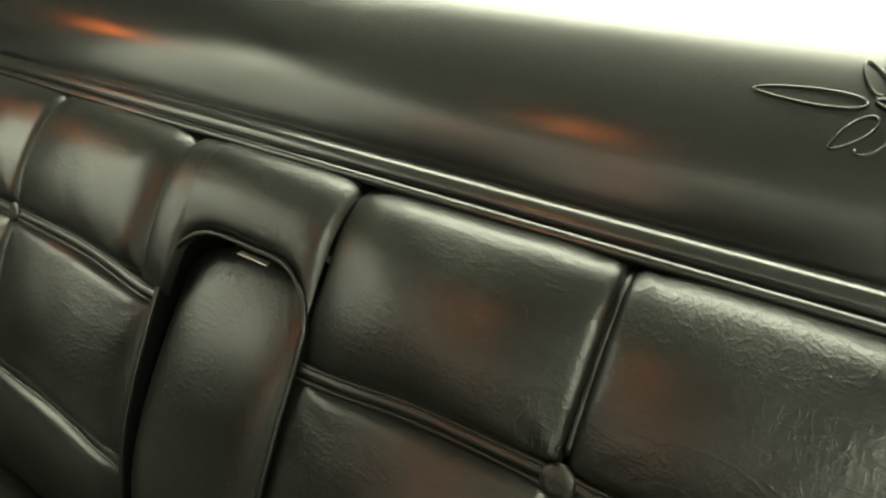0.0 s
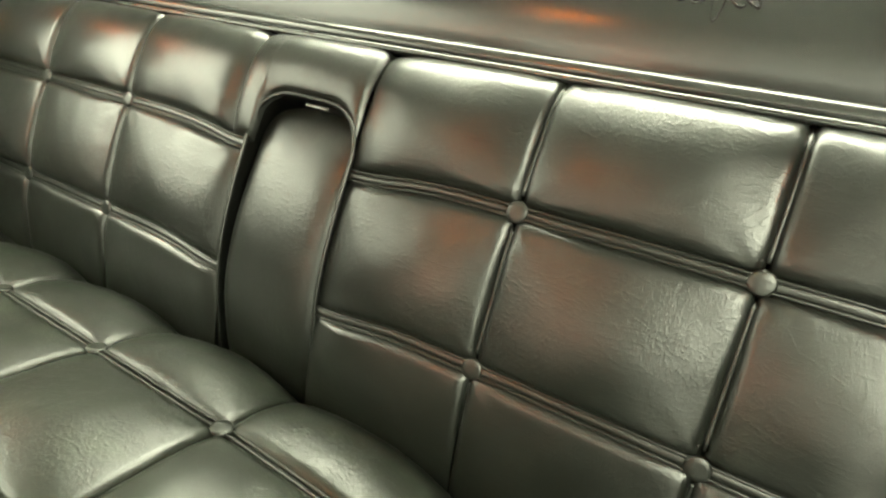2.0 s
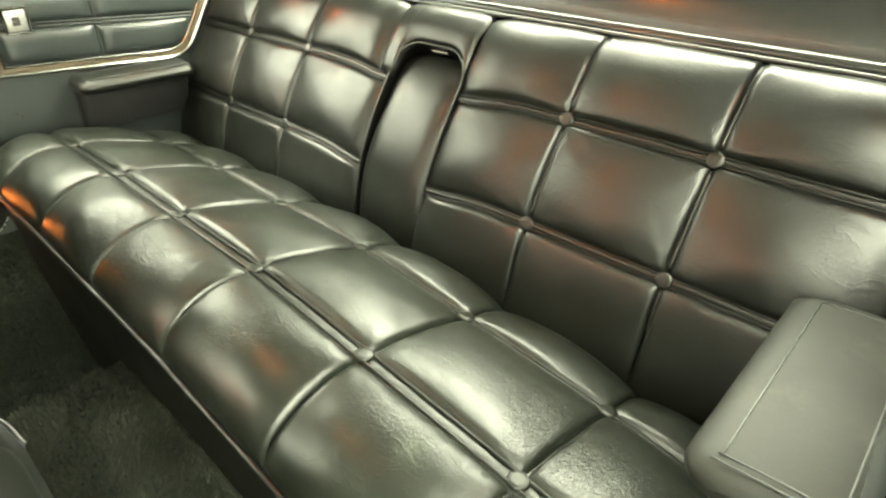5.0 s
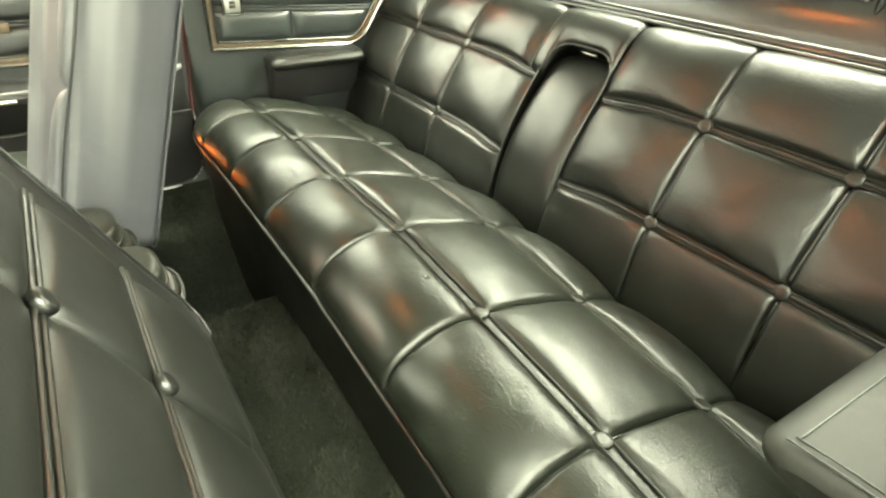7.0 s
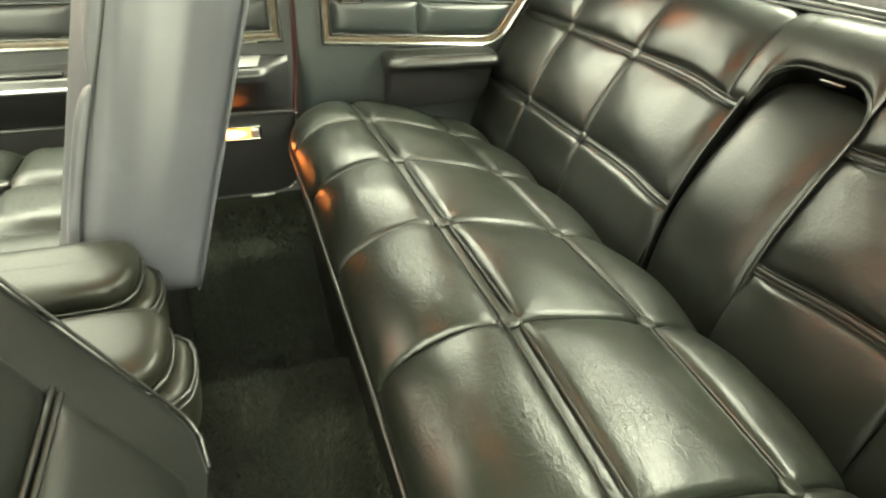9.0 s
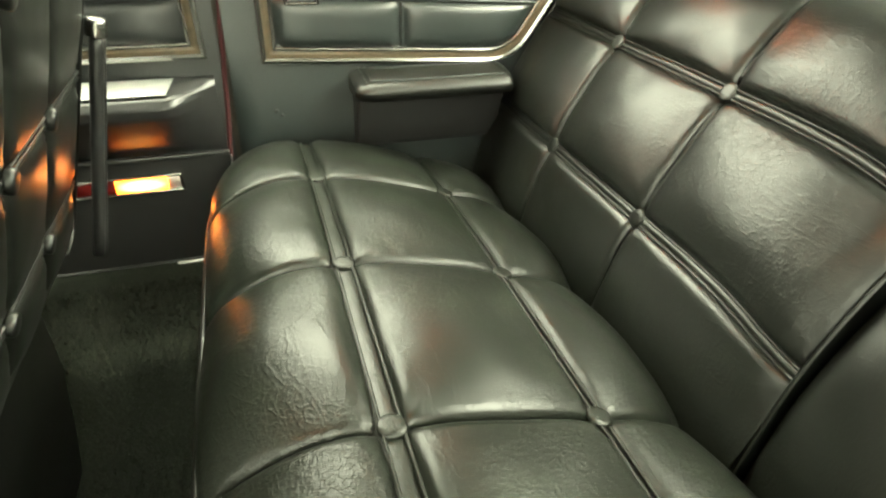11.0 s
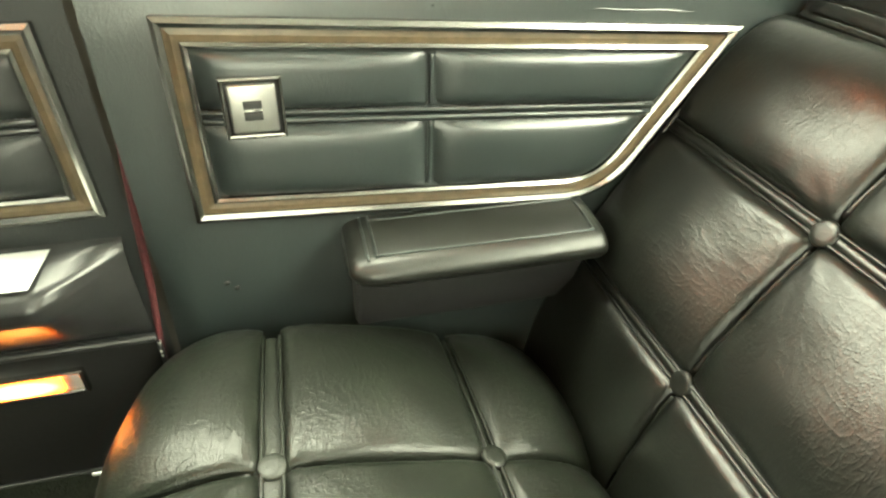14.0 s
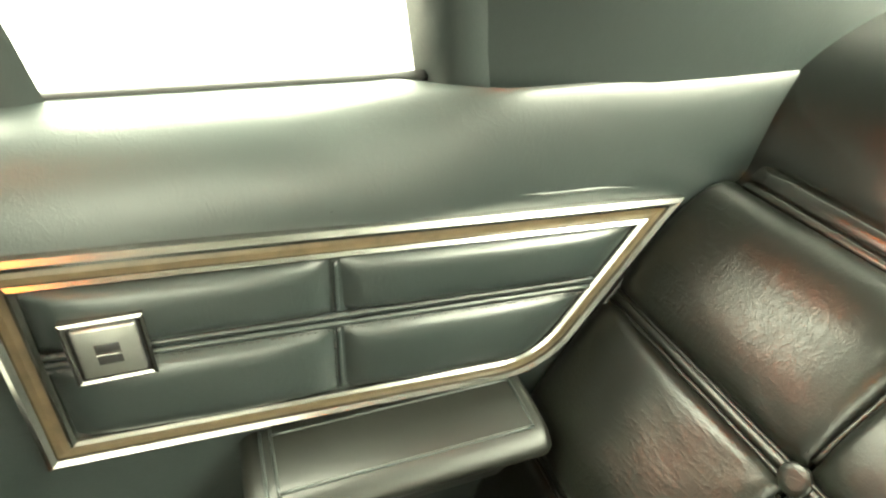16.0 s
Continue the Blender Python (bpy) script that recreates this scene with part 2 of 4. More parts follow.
def smooth_curve(pts, n):
    """n + 1 points along a Catmull-Rom curve through pts, evenly spaced."""
    P = [Vector(p) for p in pts]
    P = [2 * P[0] - P[1]] + P + [2 * P[-1] - P[-2]]
    fine = []
    for i in range(1, len(P) - 2):
        for k in range(24):
            t = k / 24
            a, b, c, d = P[i - 1], P[i], P[i + 1], P[i + 2]
            fine.append(0.5 * (2 * b + (c - a) * t + (2 * a - 5 * b + 4 * c - d) * t * t + (3 * b - a - 3 * c + d) * t ** 3))
    fine.append(P[-2])
    acc = [0.0]
    for p, q in zip(fine, fine[1:]):
        acc.append(acc[-1] + (q - p).length)
    out = []
    j = 0
    for i in range(n + 1):
        s = acc[-1] * i / n
        while j < len(acc) - 2 and acc[j + 1] < s:
            j += 1
        w = (s - acc[j]) / max(acc[j + 1] - acc[j], 1e-9)
        out.append(fine[j].lerp(fine[j + 1], w))
    return out


def tube_bm(pts, radius, sides=8, closed=False):
    bm = bmesh.new()
    rings = []
    n = len(pts)
    ref = Vector((0.31, 0.17, 0.93)).normalized()
    for i, p in enumerate(pts):
        p = Vector(p)
        a = Vector(pts[(i - 1) % n] if closed or i else pts[0])
        b = Vector(pts[(i + 1) % n] if closed or i < n - 1 else pts[-1])
        d = (b - a).normalized()
        e1 = d.cross(ref)
        if e1.length < 0.05:
            e1 = d.cross(Vector((1, 0, 0)))
        e1.normalize()
        e2 = d.cross(e1)
        r = radius(i / (n - 1)) if callable(radius) else radius
        rings.append([bm.verts.new(p + r * (math.cos(k * math.tau / sides) * e1 + math.sin(k * math.tau / sides) * e2)) for k in range(sides)])
    m = n if closed else n - 1
    for i in range(m):
        A, B = rings[i], rings[(i + 1) % n]
        for k in range(sides):
            bm.faces.new((A[k], A[(k + 1) % sides], B[(k + 1) % sides], B[k]))
    if not closed:
        bm.faces.new(rings[0][::-1])
        bm.faces.new(rings[-1])
    bmesh.ops.recalc_face_normals(bm, faces=bm.faces[:])
    return bm


class Profile:
    """A curve in the y-z plane, by its length."""

    def __init__(self, pts, n=160):
        self.p = smooth_curve([(0, y, z) for y, z in pts], n)
        self.n = n
        self.length = sum((b - a).length for a, b in zip(self.p, self.p[1:]))

    def at(self, s):
        f = min(max(s, 0.0), 1.0) * self.n
        i = min(int(f), self.n - 1)
        p = self.p[i].lerp(self.p[i + 1], f - i)
        j0, j1 = max(i - 3, 0), min(i + 4, self.n)
        d = (self.p[j1] - self.p[j0]).normalized()
        return p, Vector((0, -d.z, d.y))

    def find(self, y, z):
        return min(range(self.n + 1), key=lambda i: (self.p[i].y - y) ** 2 + (self.p[i].z - z) ** 2) / self.n


def pillow_height(u, v, a=3.0, b=0.55):
    return (max(1 - abs(2 * u - 1) ** a, 0) ** b) * (max(1 - abs(2 * v - 1) ** a, 0) ** b)


def pad_bm(surface, u0, u1, v0, v1, height, nu=24, nv=22, lump=0.002, seed=0.0, ru=0.02, rv=0.02, crown=0.005, flip=False, soft_top=False, flat_low=False, ends=(0.0, 0.0), peak=1.0):
    """A stuffed pad over a patch of surface(u, v) -> place, normal: a flat top with rolled edges of width ru and rv."""
    mid_u, mid_v = (u0 + u1) / 2, (v0 + v1) / 2
    lu = (surface(u1, mid_v)[0] - surface(u0, mid_v)[0]).length
    lv = (surface(mid_u, v1)[0] - surface(mid_u, v0)[0]).length

    def roll(t, length, r):
        d = min(t, 1 - t) * length
        q = 1 - min(d / r, 1.0)
        return (1 - q * q) ** 0.6

    def f(i, j):
        u, v = 0.5 - 0.5 * math.cos(math.pi * i), 0.5 - 0.5 * math.cos(math.pi * j)
        p, n = surface(u0 + (u1 - u0) * u, v0 + (v1 - v0) * v)
        end = ends[0] if u < 0.5 else ends[1]
        ku = roll(u, lu, end or ru)
        if flat_low:
            t = min(v * 1.15, 1.0)
            ku = 1 - (1 - ku) * (0.12 + 0.88 * t * t * t)
        k = ku * (roll(max(v, 0.5) if flat_low else v, lv, rv) if not soft_top or v < 0.5 else 0.4 + 0.6 * roll(v, lv, 0.024))
        h = height * k + crown * 16 * u * (1 - u) * v ** peak * (1 - v ** peak)
        h += (lump * noise.noise(Vector((p.x * 13 + seed, p.y * 13, p.z * 13))) + 0.3 * lump * noise.noise(Vector((p.x * 38, p.y * 38 + seed, p.z * 38)))) * k
        du, dv = min(u, 1 - u) * lu, min(v, 1 - v) * lv
        if not (soft_top and v > 0.5):
            h -= 0.35 * height * math.exp(-(du * du + dv * dv) / 0.0004)
        # puckers running into the buttons
        h += 0.0009 * k * math.sin(9.0 * math.atan2(dv, du + 1e-6)) * math.exp(-(du * du + dv * dv) / 0.0012)
        return p + n * h
    return grid_bm(f, nu, nv, flip)


def stitch_bm(pts, normal, step=0.0055, size=0.0009):
    """A row of short thread stitches along a line."""
    bm = bmesh.new()
    acc = 0.0
    for a, b in zip(pts, pts[1:]):
        d = b - a
        if d.length < 1e-6:
            continue
        e = d.normalized()
        w = e.cross(normal).normalized() * size
        t = -acc
        while t + step * 0.62 < d.length:
            if t >= 0:
                p, q = a + e * t, a + e * (t + step * 0.62)
                top = normal * size * 1.2
                vs = [bm.verts.new(c) for c in (p - w, p + w, q + w, q - w, p + top + e * size, q + top - e * size)]
                bm.faces.new((vs[0], vs[4], vs[5], vs[3]))
                bm.faces.new((vs[1], vs[2], vs[5], vs[4]))
                bm.faces.new((vs[0], vs[1], vs[4]))
                bm.faces.new((vs[3], vs[5], vs[2]))
            t += step
        acc = (acc + d.length) % step
    return bm


def button_bm(place, normal, radius=0.0125, height=0.006):
    bm = bmesh.new()
    rings = []
    q = normal.to_track_quat("Z", "Y").to_matrix()
    for r, h in ((1.0, -0.5), (1.03, 0.2), (0.97, 0.68), (0.86, 0.93), (0.5, 1.0), (0.25, 1.02)):
        rings.append([bm.verts.new(place + q @ Vector((radius * r * math.cos(k * math.tau / 16), radius * r * math.sin(k * math.tau / 16), height * h))) for k in range(16)])
    for A, B in zip(rings, rings[1:]):
        for k in range(16):
            bm.faces.new((A[k], A[(k + 1) % 16], B[(k + 1) % 16], B[k]))
    bm.faces.new(rings[-1])
    return bm


# ---- shell of the car ----
def slab(name, label, bm, mat, category="trim", parent=None, smooth=False):
    ob = part(name, bm, mat, parent, "", smooth)
    return tagged(ob, label, category, kind="structure")


# rear seat backrest profile (through the button line) and cushion profile
BACK = Profile([(0.290, 0.12), (0.295, 0.185), (0.307, 0.255), (0.333, 0.336), (0.408, 0.472), (0.450, 0.533), (0.470, 0.554), (0.486, 0.564), (0.503, 0.566)])
S_ROW2, S_ROW1, S_TOP = BACK.find(0.333, 0.336), BACK.find(0.408, 0.472), 1.0
CUSH = Profile([(0.276, 0.13), (0.278, 0.18), (0.273, 0.218), (0.255, 0.246), (0.220, 0.268), (0.176, 0.283), (0.09, 0.308), (0.005, 0.326), (-0.055, 0.322), (-0.103, 0.300), (-0.132, 0.270)])
C_ROW2, C_ROW1 = CUSH.find(0.176, 0.283), CUSH.find(0.005, 0.326)


def sag(x):
    """How much lower the cushion lies than at its middle."""
    t = x
    if t < -0.42:
        return -0.05 * (-0.42 - t) ** 1.3
    if t > 0.0:
        return -0.10 * t ** 1.1
    return 0.0


def back_surface(x, s):
    p, n = BACK.at(s)
    return Vector((x, p.y, p.z)), n


def tuft_surface(x, s):
    """The backrest with its cross seams drawn down towards the armrest niche."""
    d = max(0.0, abs(x + 0.097) - 0.085) / 0.075
    if s < S_ROW2:
        w = s / S_ROW2
    elif s < S_ROW1:
        w = 1.0
    else:
        w = (1 - s) / (1 - S_ROW1)
    return back_surface(x, s - 0.012 / BACK.length * w * math.exp(-d * d))


def cush_surface(x, s):
    p, n = CUSH.at(s)
    # the front corners are drawn back
    e = max(0.0, abs(x - CX) - 0.52) / 0.18
    f = max(0.0, s - C_ROW1) / (1 - C_ROW1)
    return Vector((x, p.y + 0.022 * e * e * f, p.z + sag(x) - 0.012 * e * e)), -n


rear_seat = thing("rear_seat", "wide black leather rear bench seat, button-tufted in squares", "car seat")


def rear_backrest():
    half = 0.722
    cols_l = [CX - half, CX - 0.518, CX - 0.308, CX - 0.098]
    cols_r = [CX + 0.090, CX + 0.292, CX + 0.500, CX + half]
    rows = [0.0, S_ROW2, S_ROW1, S_TOP]
    # backing sheet, deep behind the pads
    seat = part("backrest", grid_bm(lambda u, v: back_surface(CX - 0.80 + 1.60 * u, v)[0] - back_surface(0, v)[1] * 0.065, 8, 40, True), LEATHER_SIDE, rear_seat)
    for cols in (cols_l, cols_r):
        for i in range(3):
            for r in range(3):
                x0, x1 = cols[i] + 0.0012, cols[i + 1] - 0.0012
                if cols is cols_l and i == 2 and r < 2:
                    x1 = CX - 0.068
                ends = (0.055 if cols is cols_r and i == 0 else 0.0, 0.030 if cols is cols_l and i == 2 else 0.0)
                lo = rows[r] + (0.0056 if r else 0) / BACK.length
                hi = rows[r + 1] - (0.0056 if r < 2 else 0.001) / BACK.length
                part("pad", pad_bm(tuft_surface, x0, x1, lo, hi, 0.0085, 30, 28, 0.0018, i * 3.1 + r, 0.008, 0.010, (0.003, 0.013, 0.010)[r], True, r == 2, r == 0, ends, (1.0, 0.72, 0.8)[r]), LEATHER, seat)
        for r in (1, 2):
            xa, xb = cols[0] + 0.004, (CX - 0.070 if cols is cols_l else cols[3] - 0.004)
            part("channel", grid_bm(lambda u, v: sum_at(tuft_surface(xa + (xb - xa) * u, rows[r] + (v - 0.5) * 0.016 / BACK.length), -0.003 + 0.0065 * math.sin(math.pi * v) ** 0.7 + 0.0012 * noise.noise(Vector((u * 9, v, r)))), 60, 10, True), LEATHER, seat)
            for ds in (-0.0052, 0.0052):
                pts = [tuft_surface(xa + (xb - xa) * k / 40, rows[r] + ds / BACK.length)[0] + tuft_surface(0, rows[r])[1] * (0.0030 + 0.0010 * noise.noise(Vector((k * 0.5, r, ds * 100)))) for k in range(41)]
                part("welt", tube_bm(pts, 0.0016, 8), LEATHER, seat)
            for x in cols[1:3]:
                p, n = tuft_surface(x, rows[r])
                part("button", button_bm(p + n * 0.0030, n, 0.0106, 0.0030), LEATHER, seat)
        for x in cols[1:3]:
            for lo, hi in ((0.3, S_ROW2 - 0.03), (S_ROW2 + 0.03, S_ROW1 - 0.03), (S_ROW1 + 0.03, 1.0)):
                part("seam", tube_bm([sum_at(tuft_surface(x, lo + (hi - lo) * k / 24), (0.0012 if lo > 0.3 else -0.0005) + 0.0004 * math.sin(k * 0.5)) for k in range(25)], 0.0022, 8), LEATHER, seat)
                line = [sum_at(tuft_surface(x - 0.005, lo + (hi - lo) * k / 16), 0.0052) for k in range(17)]
                tagged(part("stitching", stitch_bm(line, tuft_surface(x, (lo + hi) / 2)[1]), STITCH, seat, smooth=False), kind="stuff")
    for x in (CX - 0.098, CX + 0.088):
        part("seam", grid_bm(lambda u, v: tuft_surface(x + (u - 0.5) * 0.014, 0.90 + 0.10 * v)[0] - tuft_surface(x, 0.90 + 0.10 * v)[1] * 0.001, 1, 12, True), LEATHER, seat)
    return seat


def sum_at(pn, h):
    return pn[0] + pn[1] * h


rear_backrest()


def rear_cushion():
    cols = [CX - 0.70, CX - 0.525, CX - 0.315, CX - 0.105, CX + 0.105, CX + 0.315, CX + 0.525, CX + 0.70]
    rows = [0.0, C_ROW2, C_ROW1, 1.0]
    seat = part("cushion", grid_bm(lambda u, v: cush_surface(CX - 0.69 + 1.38 * u, v)[0] - cush_surface(0, v)[1] * 0.025, 20, 40), LEATHER_SIDE, rear_seat)
    for i in range(7):
        for r in range(3):
            lo = rows[r] + (0, 0.0045, 0.0085)[r] / CUSH.length
            hi = rows[r + 1] - (0.0045, 0.0085, 0.0)[r] / CUSH.length
            part("pad", pad_bm(cush_surface, cols[i] + 0.001, cols[i + 1] - 0.001, lo, hi, (0.007, 0.0080, 0.0080)[r], 28, 28, 0.0020, i * 2.3 + r * 5, (0.009, 0.008, 0.0075)[r], (0.009, 0.010, 0.018)[r], (0.014, 0.009, 0.013)[r]), LEATHER_SEAT, seat)
    for r in (1, 2):
        part("channel", grid_bm(lambda u, v: sum_at(cush_surface(cols[0] + 0.02 + (cols[-1] - cols[0] - 0.04) * u, rows[r] + (v - 0.5) * (0.014, 0.027)[r - 1] / CUSH.length), -0.002 + 0.0042 * math.sin(math.pi * v) ** 0.6 + 0.001 * noise.noise(Vector((u * 20, v, r)))), 80, 8), LEATHER_SEAT, seat)
        for ds in ((-0.0035, 0.0035), (-0.0075, 0.0075))[r - 1]:
            pts = [cush_surface(cols[0] + 0.02 + (cols[-1] - cols[0] - 0.04) * k / 60, rows[r] + ds / CUSH.length) for k in range(61)]
            part("welt", tube_bm([p + n * 0.0038 for p, n in pts], 0.0016, 8), LEATHER_SEAT, seat)
        for x in cols[1:-1]:
            p, n = cush_surface(x, rows[r])
            part("button", button_bm(p + n * 0.0034, n, 0.0110, 0.0030), LEATHER_SEAT, seat)
    for x in cols[1:-1]:
        for lo, hi in ((0.2, C_ROW2 - 0.03), (C_ROW2 + 0.03, C_ROW1 - 0.03), (C_ROW1 + 0.03, 1.0)):
            part("seam", grid_bm(lambda u, v: sum_at(cush_surface(x + (u - 0.5) * 0.008, lo + (hi - lo) * v), -0.001), 1, 16), LEATHER_SEAT, seat)
    edge = [cush_surface(cols[0] + 0.01 + (cols[-1] - cols[0] - 0.02) * k / 60, 1.0)[0] + Vector((0, -0.003, -0.002)) for k in range(61)]
    part("piping", tube_bm(edge, 0.0035, 8), LEATHER_SIDE, seat)

    def skirt(u, v):
        p = cush_surface(cols[0] + 0.01 + (cols[-1] - cols[0] - 0.02) * u, 1.0)[0]
        return Vector((p.x, p.y + 0.002 + 0.03 * v, p.z - 0.004 - (p.z + 0.10) * v))
    part("skirt", grid_bm(skirt, 30, 8), LEATHER_SIDE, seat)
    return seat


rear_cushion()


# ---- centre armrest folded into the backrest ----
def arch(n, w, s0, s1, r):
    """Outline of the niche, from the bottom of one side over the rounded top to the other: x offset and profile length."""
    L = BACK.length
    out = [(-w, s0), (-w, s0 + (s1 - s0) * 0.5)]
    for k in range(n + 1):
        a = math.pi / 2 * k / n
        out.append((-w + r - r * math.cos(a), s1 - (r - r * math.sin(a)) / L))
    for k in range(n + 1):
        a = math.pi / 2 * k / n
        out.append((w - r + r * math.sin(a), s1 - (r - r * math.cos(a)) / L))
    out += [(w, s0 + (s1 - s0) * 0.5), (w, s0)]
    return out


def centre_armrest():
    ac = -0.097
    s_arch = BACK.find(0.442, 0.521)
    w = 0.075
    r = 0.045

    def face(u, v):
        # width narrows in the rounded top
        s = 0.02 + (s_arch - 0.012 - 0.02) * v
        d = (s_arch - 0.012 - s) * BACK.length
        ww = w if d > r else w - r + math.sqrt(max(r * r - (r - d) ** 2, 0))
        p, n = back_surface(ac + ww * (2 * u - 1), s)
        e = pillow_height(u, v, 4, 0.6)
        return p + n * (-0.019 + 0.013 * e + 0.015 * math.sin(math.pi * v ** 1.15) - 0.003 * v ** 5 + 0.002 * noise.noise(p * 9))
    arm = part("centre_armrest", grid_bm(face, 26, 50, True), LEATHER, rear_seat, "fold-down centre armrest, folded up into the backrest")
    p, n = back_surface(ac + 0.01, s_arch)
    part("pull_tab", box_bm(p.x - 0.016, p.x + 0.016, p.y - 0.009, p.y - 0.004, p.z - 0.005, p.z - 0.0038, 0.0004), PLATE, arm, "pale pull tab")
    # the padded arch over the armrest belongs to the backrest

    def band(u, v):
        x = -0.2065 + 0.185 * u
        dx = abs(x - ac)
        lo = s_arch if dx < w - r else s_arch - (r - math.sqrt(max(r * r - (dx - (w - r)) ** 2, 0))) / BACK.length
        if dx > w - 0.002:
            lo = S_ROW1 - 0.008 / BACK.length
        s = lo + (0.998 - lo) * v
        p, n = back_surface(x, s)
        return p + n * (0.010 * pillow_height(u, v, 10, 0.5) + 0.004 * math.sin(math.pi * v) - 0.001)
    surround = part("arch_pad", grid_bm(band, 56, 18, True), LEATHER, rear_seat)
    pts = []
    for dx, s in arch(8, w + 0.005, 0.03, s_arch, r + 0.005):
        p, n = back_surface(ac + dx, s)
        pts.append(p + n * 0.006)
    part("piping", tube_bm(smooth_curve(pts, 70), 0.0022, 8), LEATHER, surround)
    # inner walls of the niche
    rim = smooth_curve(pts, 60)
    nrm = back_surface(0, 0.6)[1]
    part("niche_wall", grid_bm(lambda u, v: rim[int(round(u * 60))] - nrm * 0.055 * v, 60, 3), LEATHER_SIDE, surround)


centre_armrest()


# ---- bolster and shelf behind the backrest ----
SHELF_P = Profile([(0.502, 0.562), (0.516, 0.574), (0.523, 0.602), (0.534, 0.632), (0.554, 0.660), (0.582, 0.684), (0.622, 0.704), (0.68, 0.719), (0.78, 0.730)])


def parcel_shelf():
    def f(u, v):
        x = CX - 0.76 + 1.52 * u
        p, n = SHELF_P.at(v)
        q = Vector((x, p.y, p.z)) + n * 0.003 * noise.noise(Vector((x * 4, p.y * 9, 0)))
        return q
    ob = part("parcel_shelf", grid_bm(f, 60, 70, True), SHELF)
    tagged(ob, "smooth black padded parcel shelf behind the rear seat", "shelf", kind="structure")
    for dy, dz, r in ((-0.001, 0.008, 0.0042), (0.012, 0.013, 0.0105)):
        pts = [Vector((CX - 0.70 + 1.40 * i / 50, 0.499 + dy, 0.567 + dz)) for i in range(51)]
        part("bead", tube_bm(pts, r, 10), SHELF, ob)


parcel_shelf()


def end_piping():
    """Thin piping where the backrest and the bolster meet the quarter trim."""
    for side in (-1, 1):
        x = CX + side * 0.716
        pts = [back_surface(x, 0.45 + 0.55 * k / 20)[0] + back_surface(x, 0.7)[1] * 0.004 for k in range(21)]
        part("end_piping", tube_bm(pts, 0.0022, 8), LEATHER, rear_seat)


end_piping()


def emblem():
    """A stitched ornament of leaf loops and curls."""
    em = thing("stitched_emblem", "leaf ornament embossed in the black parcel shelf", "emblem")
    cx, s0 = 0.290, SHELF_P.find(0.560, 0.667)

    def spot(a, b):
        p, n = SHELF_P.at(s0 + b / SHELF_P.length)
        return Vector((cx + a, p.y, p.z)) + n * 0.0008

    def leaf(a, b, length, width, ang):
        c, s = math.cos(radians(ang)), math.sin(radians(ang))
        pts = []
        for k in range(24):
            t = k / 24 * math.tau
            u, v = length / 2 * (1 - math.cos(t)), width / 2 * math.sin(t) * (0.55 + 0.45 * math.cos(t / 2) ** 2)
            pts.append(spot(a + u * c - v * s, b + u * s + v * c))
        part("leaf_loop", tube_bm(pts, 0.0008, 6, True), SHELF, em)

    for side in (-1, 1):
        leaf(side * 0.022, 0.0, 0.055, 0.012, 0 if side > 0 else 180)
        leaf(side * 0.016, 0.006, 0.024, 0.011, 60 if side > 0 else 120)
        leaf(side * 0.016, -0.007, 0.026, 0.012, -50 if side > 0 else 230)
        leaf(side * 0.003, 0.0, 0.016, 0.008, 10 if side > 0 else 170)
        pts = [spot(side * (0.014 - 0.008 * math.cos(k * 0.32)), -0.017 - 0.011 * math.sin(k * 0.32 - 0.6)) for k in range(10)]
        part("curl", tube_bm(pts, 0.0008, 6), SHELF, em)
    leaf(0, -0.012, 0.03, 0.012, -90)
    leaf(0, 0.010, 0.036, 0.014, 90)


emblem()


# ---- quarter panels ----
QX = 0.72            # half width at the panels


def across(side, d):
    """Place across the car; the driver side stands a little further out."""
    return CX + side * d + (0.03 if side > 0 else 0.0)


def wall_x(y, z):
    """How far from the middle the quarter trim stands at a height, before the seat corner."""
    t = min(max((z - 0.570) / 0.087, 0.0), 1.0)
    roll_out = 0.056 * (1 - (1 - t ** 2.0) ** 0.55)
    s = min(max((y - 0.20) / 0.10, 0.0), 1.0)
    s = s * s * (3 - 2 * s)
    return QX + roll_out * (1 - 0.75 * s)


def quarter_panel(side, name):
    sx = lambda d: across(side, d)
    zs = [0.0, 0.1, 0.2, 0.3, 0.4, 0.5, 0.56, 0.58, 0.595, 0.61, 0.622, 0.632, 0.640, 0.646, 0.649, 0.651, 0.653, 0.655, 0.657]

    def f(u, v):
        y = -0.085 + 1.03 * u
        k = v * (len(zs) - 1)
        i = min(int(k), len(zs) - 2)
        z = zs[i] + (zs[i + 1] - zs[i]) * (k - i)
        d = wall_x(y, z) + 0.002 * noise.noise(Vector((y * 7, z * 7, side)))
        if z < 0.4 and u == 0:
            d += 0.01
        return Vector((sx(d), y - 0.02 * max(0, (0.42 - z)) * (1 - u) ** 4, z))
    wall = part(name, grid_bm(f, 60, len(zs) * 2 - 2, side < 0), VINYL)
    tagged(wall, "dark grey padded vinyl quarter trim panel beside the rear seat", "trim panel", kind="structure")
    # body behind the trim
    part("outer_skin", box_bm(*sorted((sx(QX + 0.10), sx(QX + 0.115))), -0.09, 1.1, -0.1, 0.62), BODY, wall, smooth=False)
    return wall


wall_passenger = quarter_panel(-1, "wall_passenger")
wall_driver = quarter_panel(1, "wall_driver")


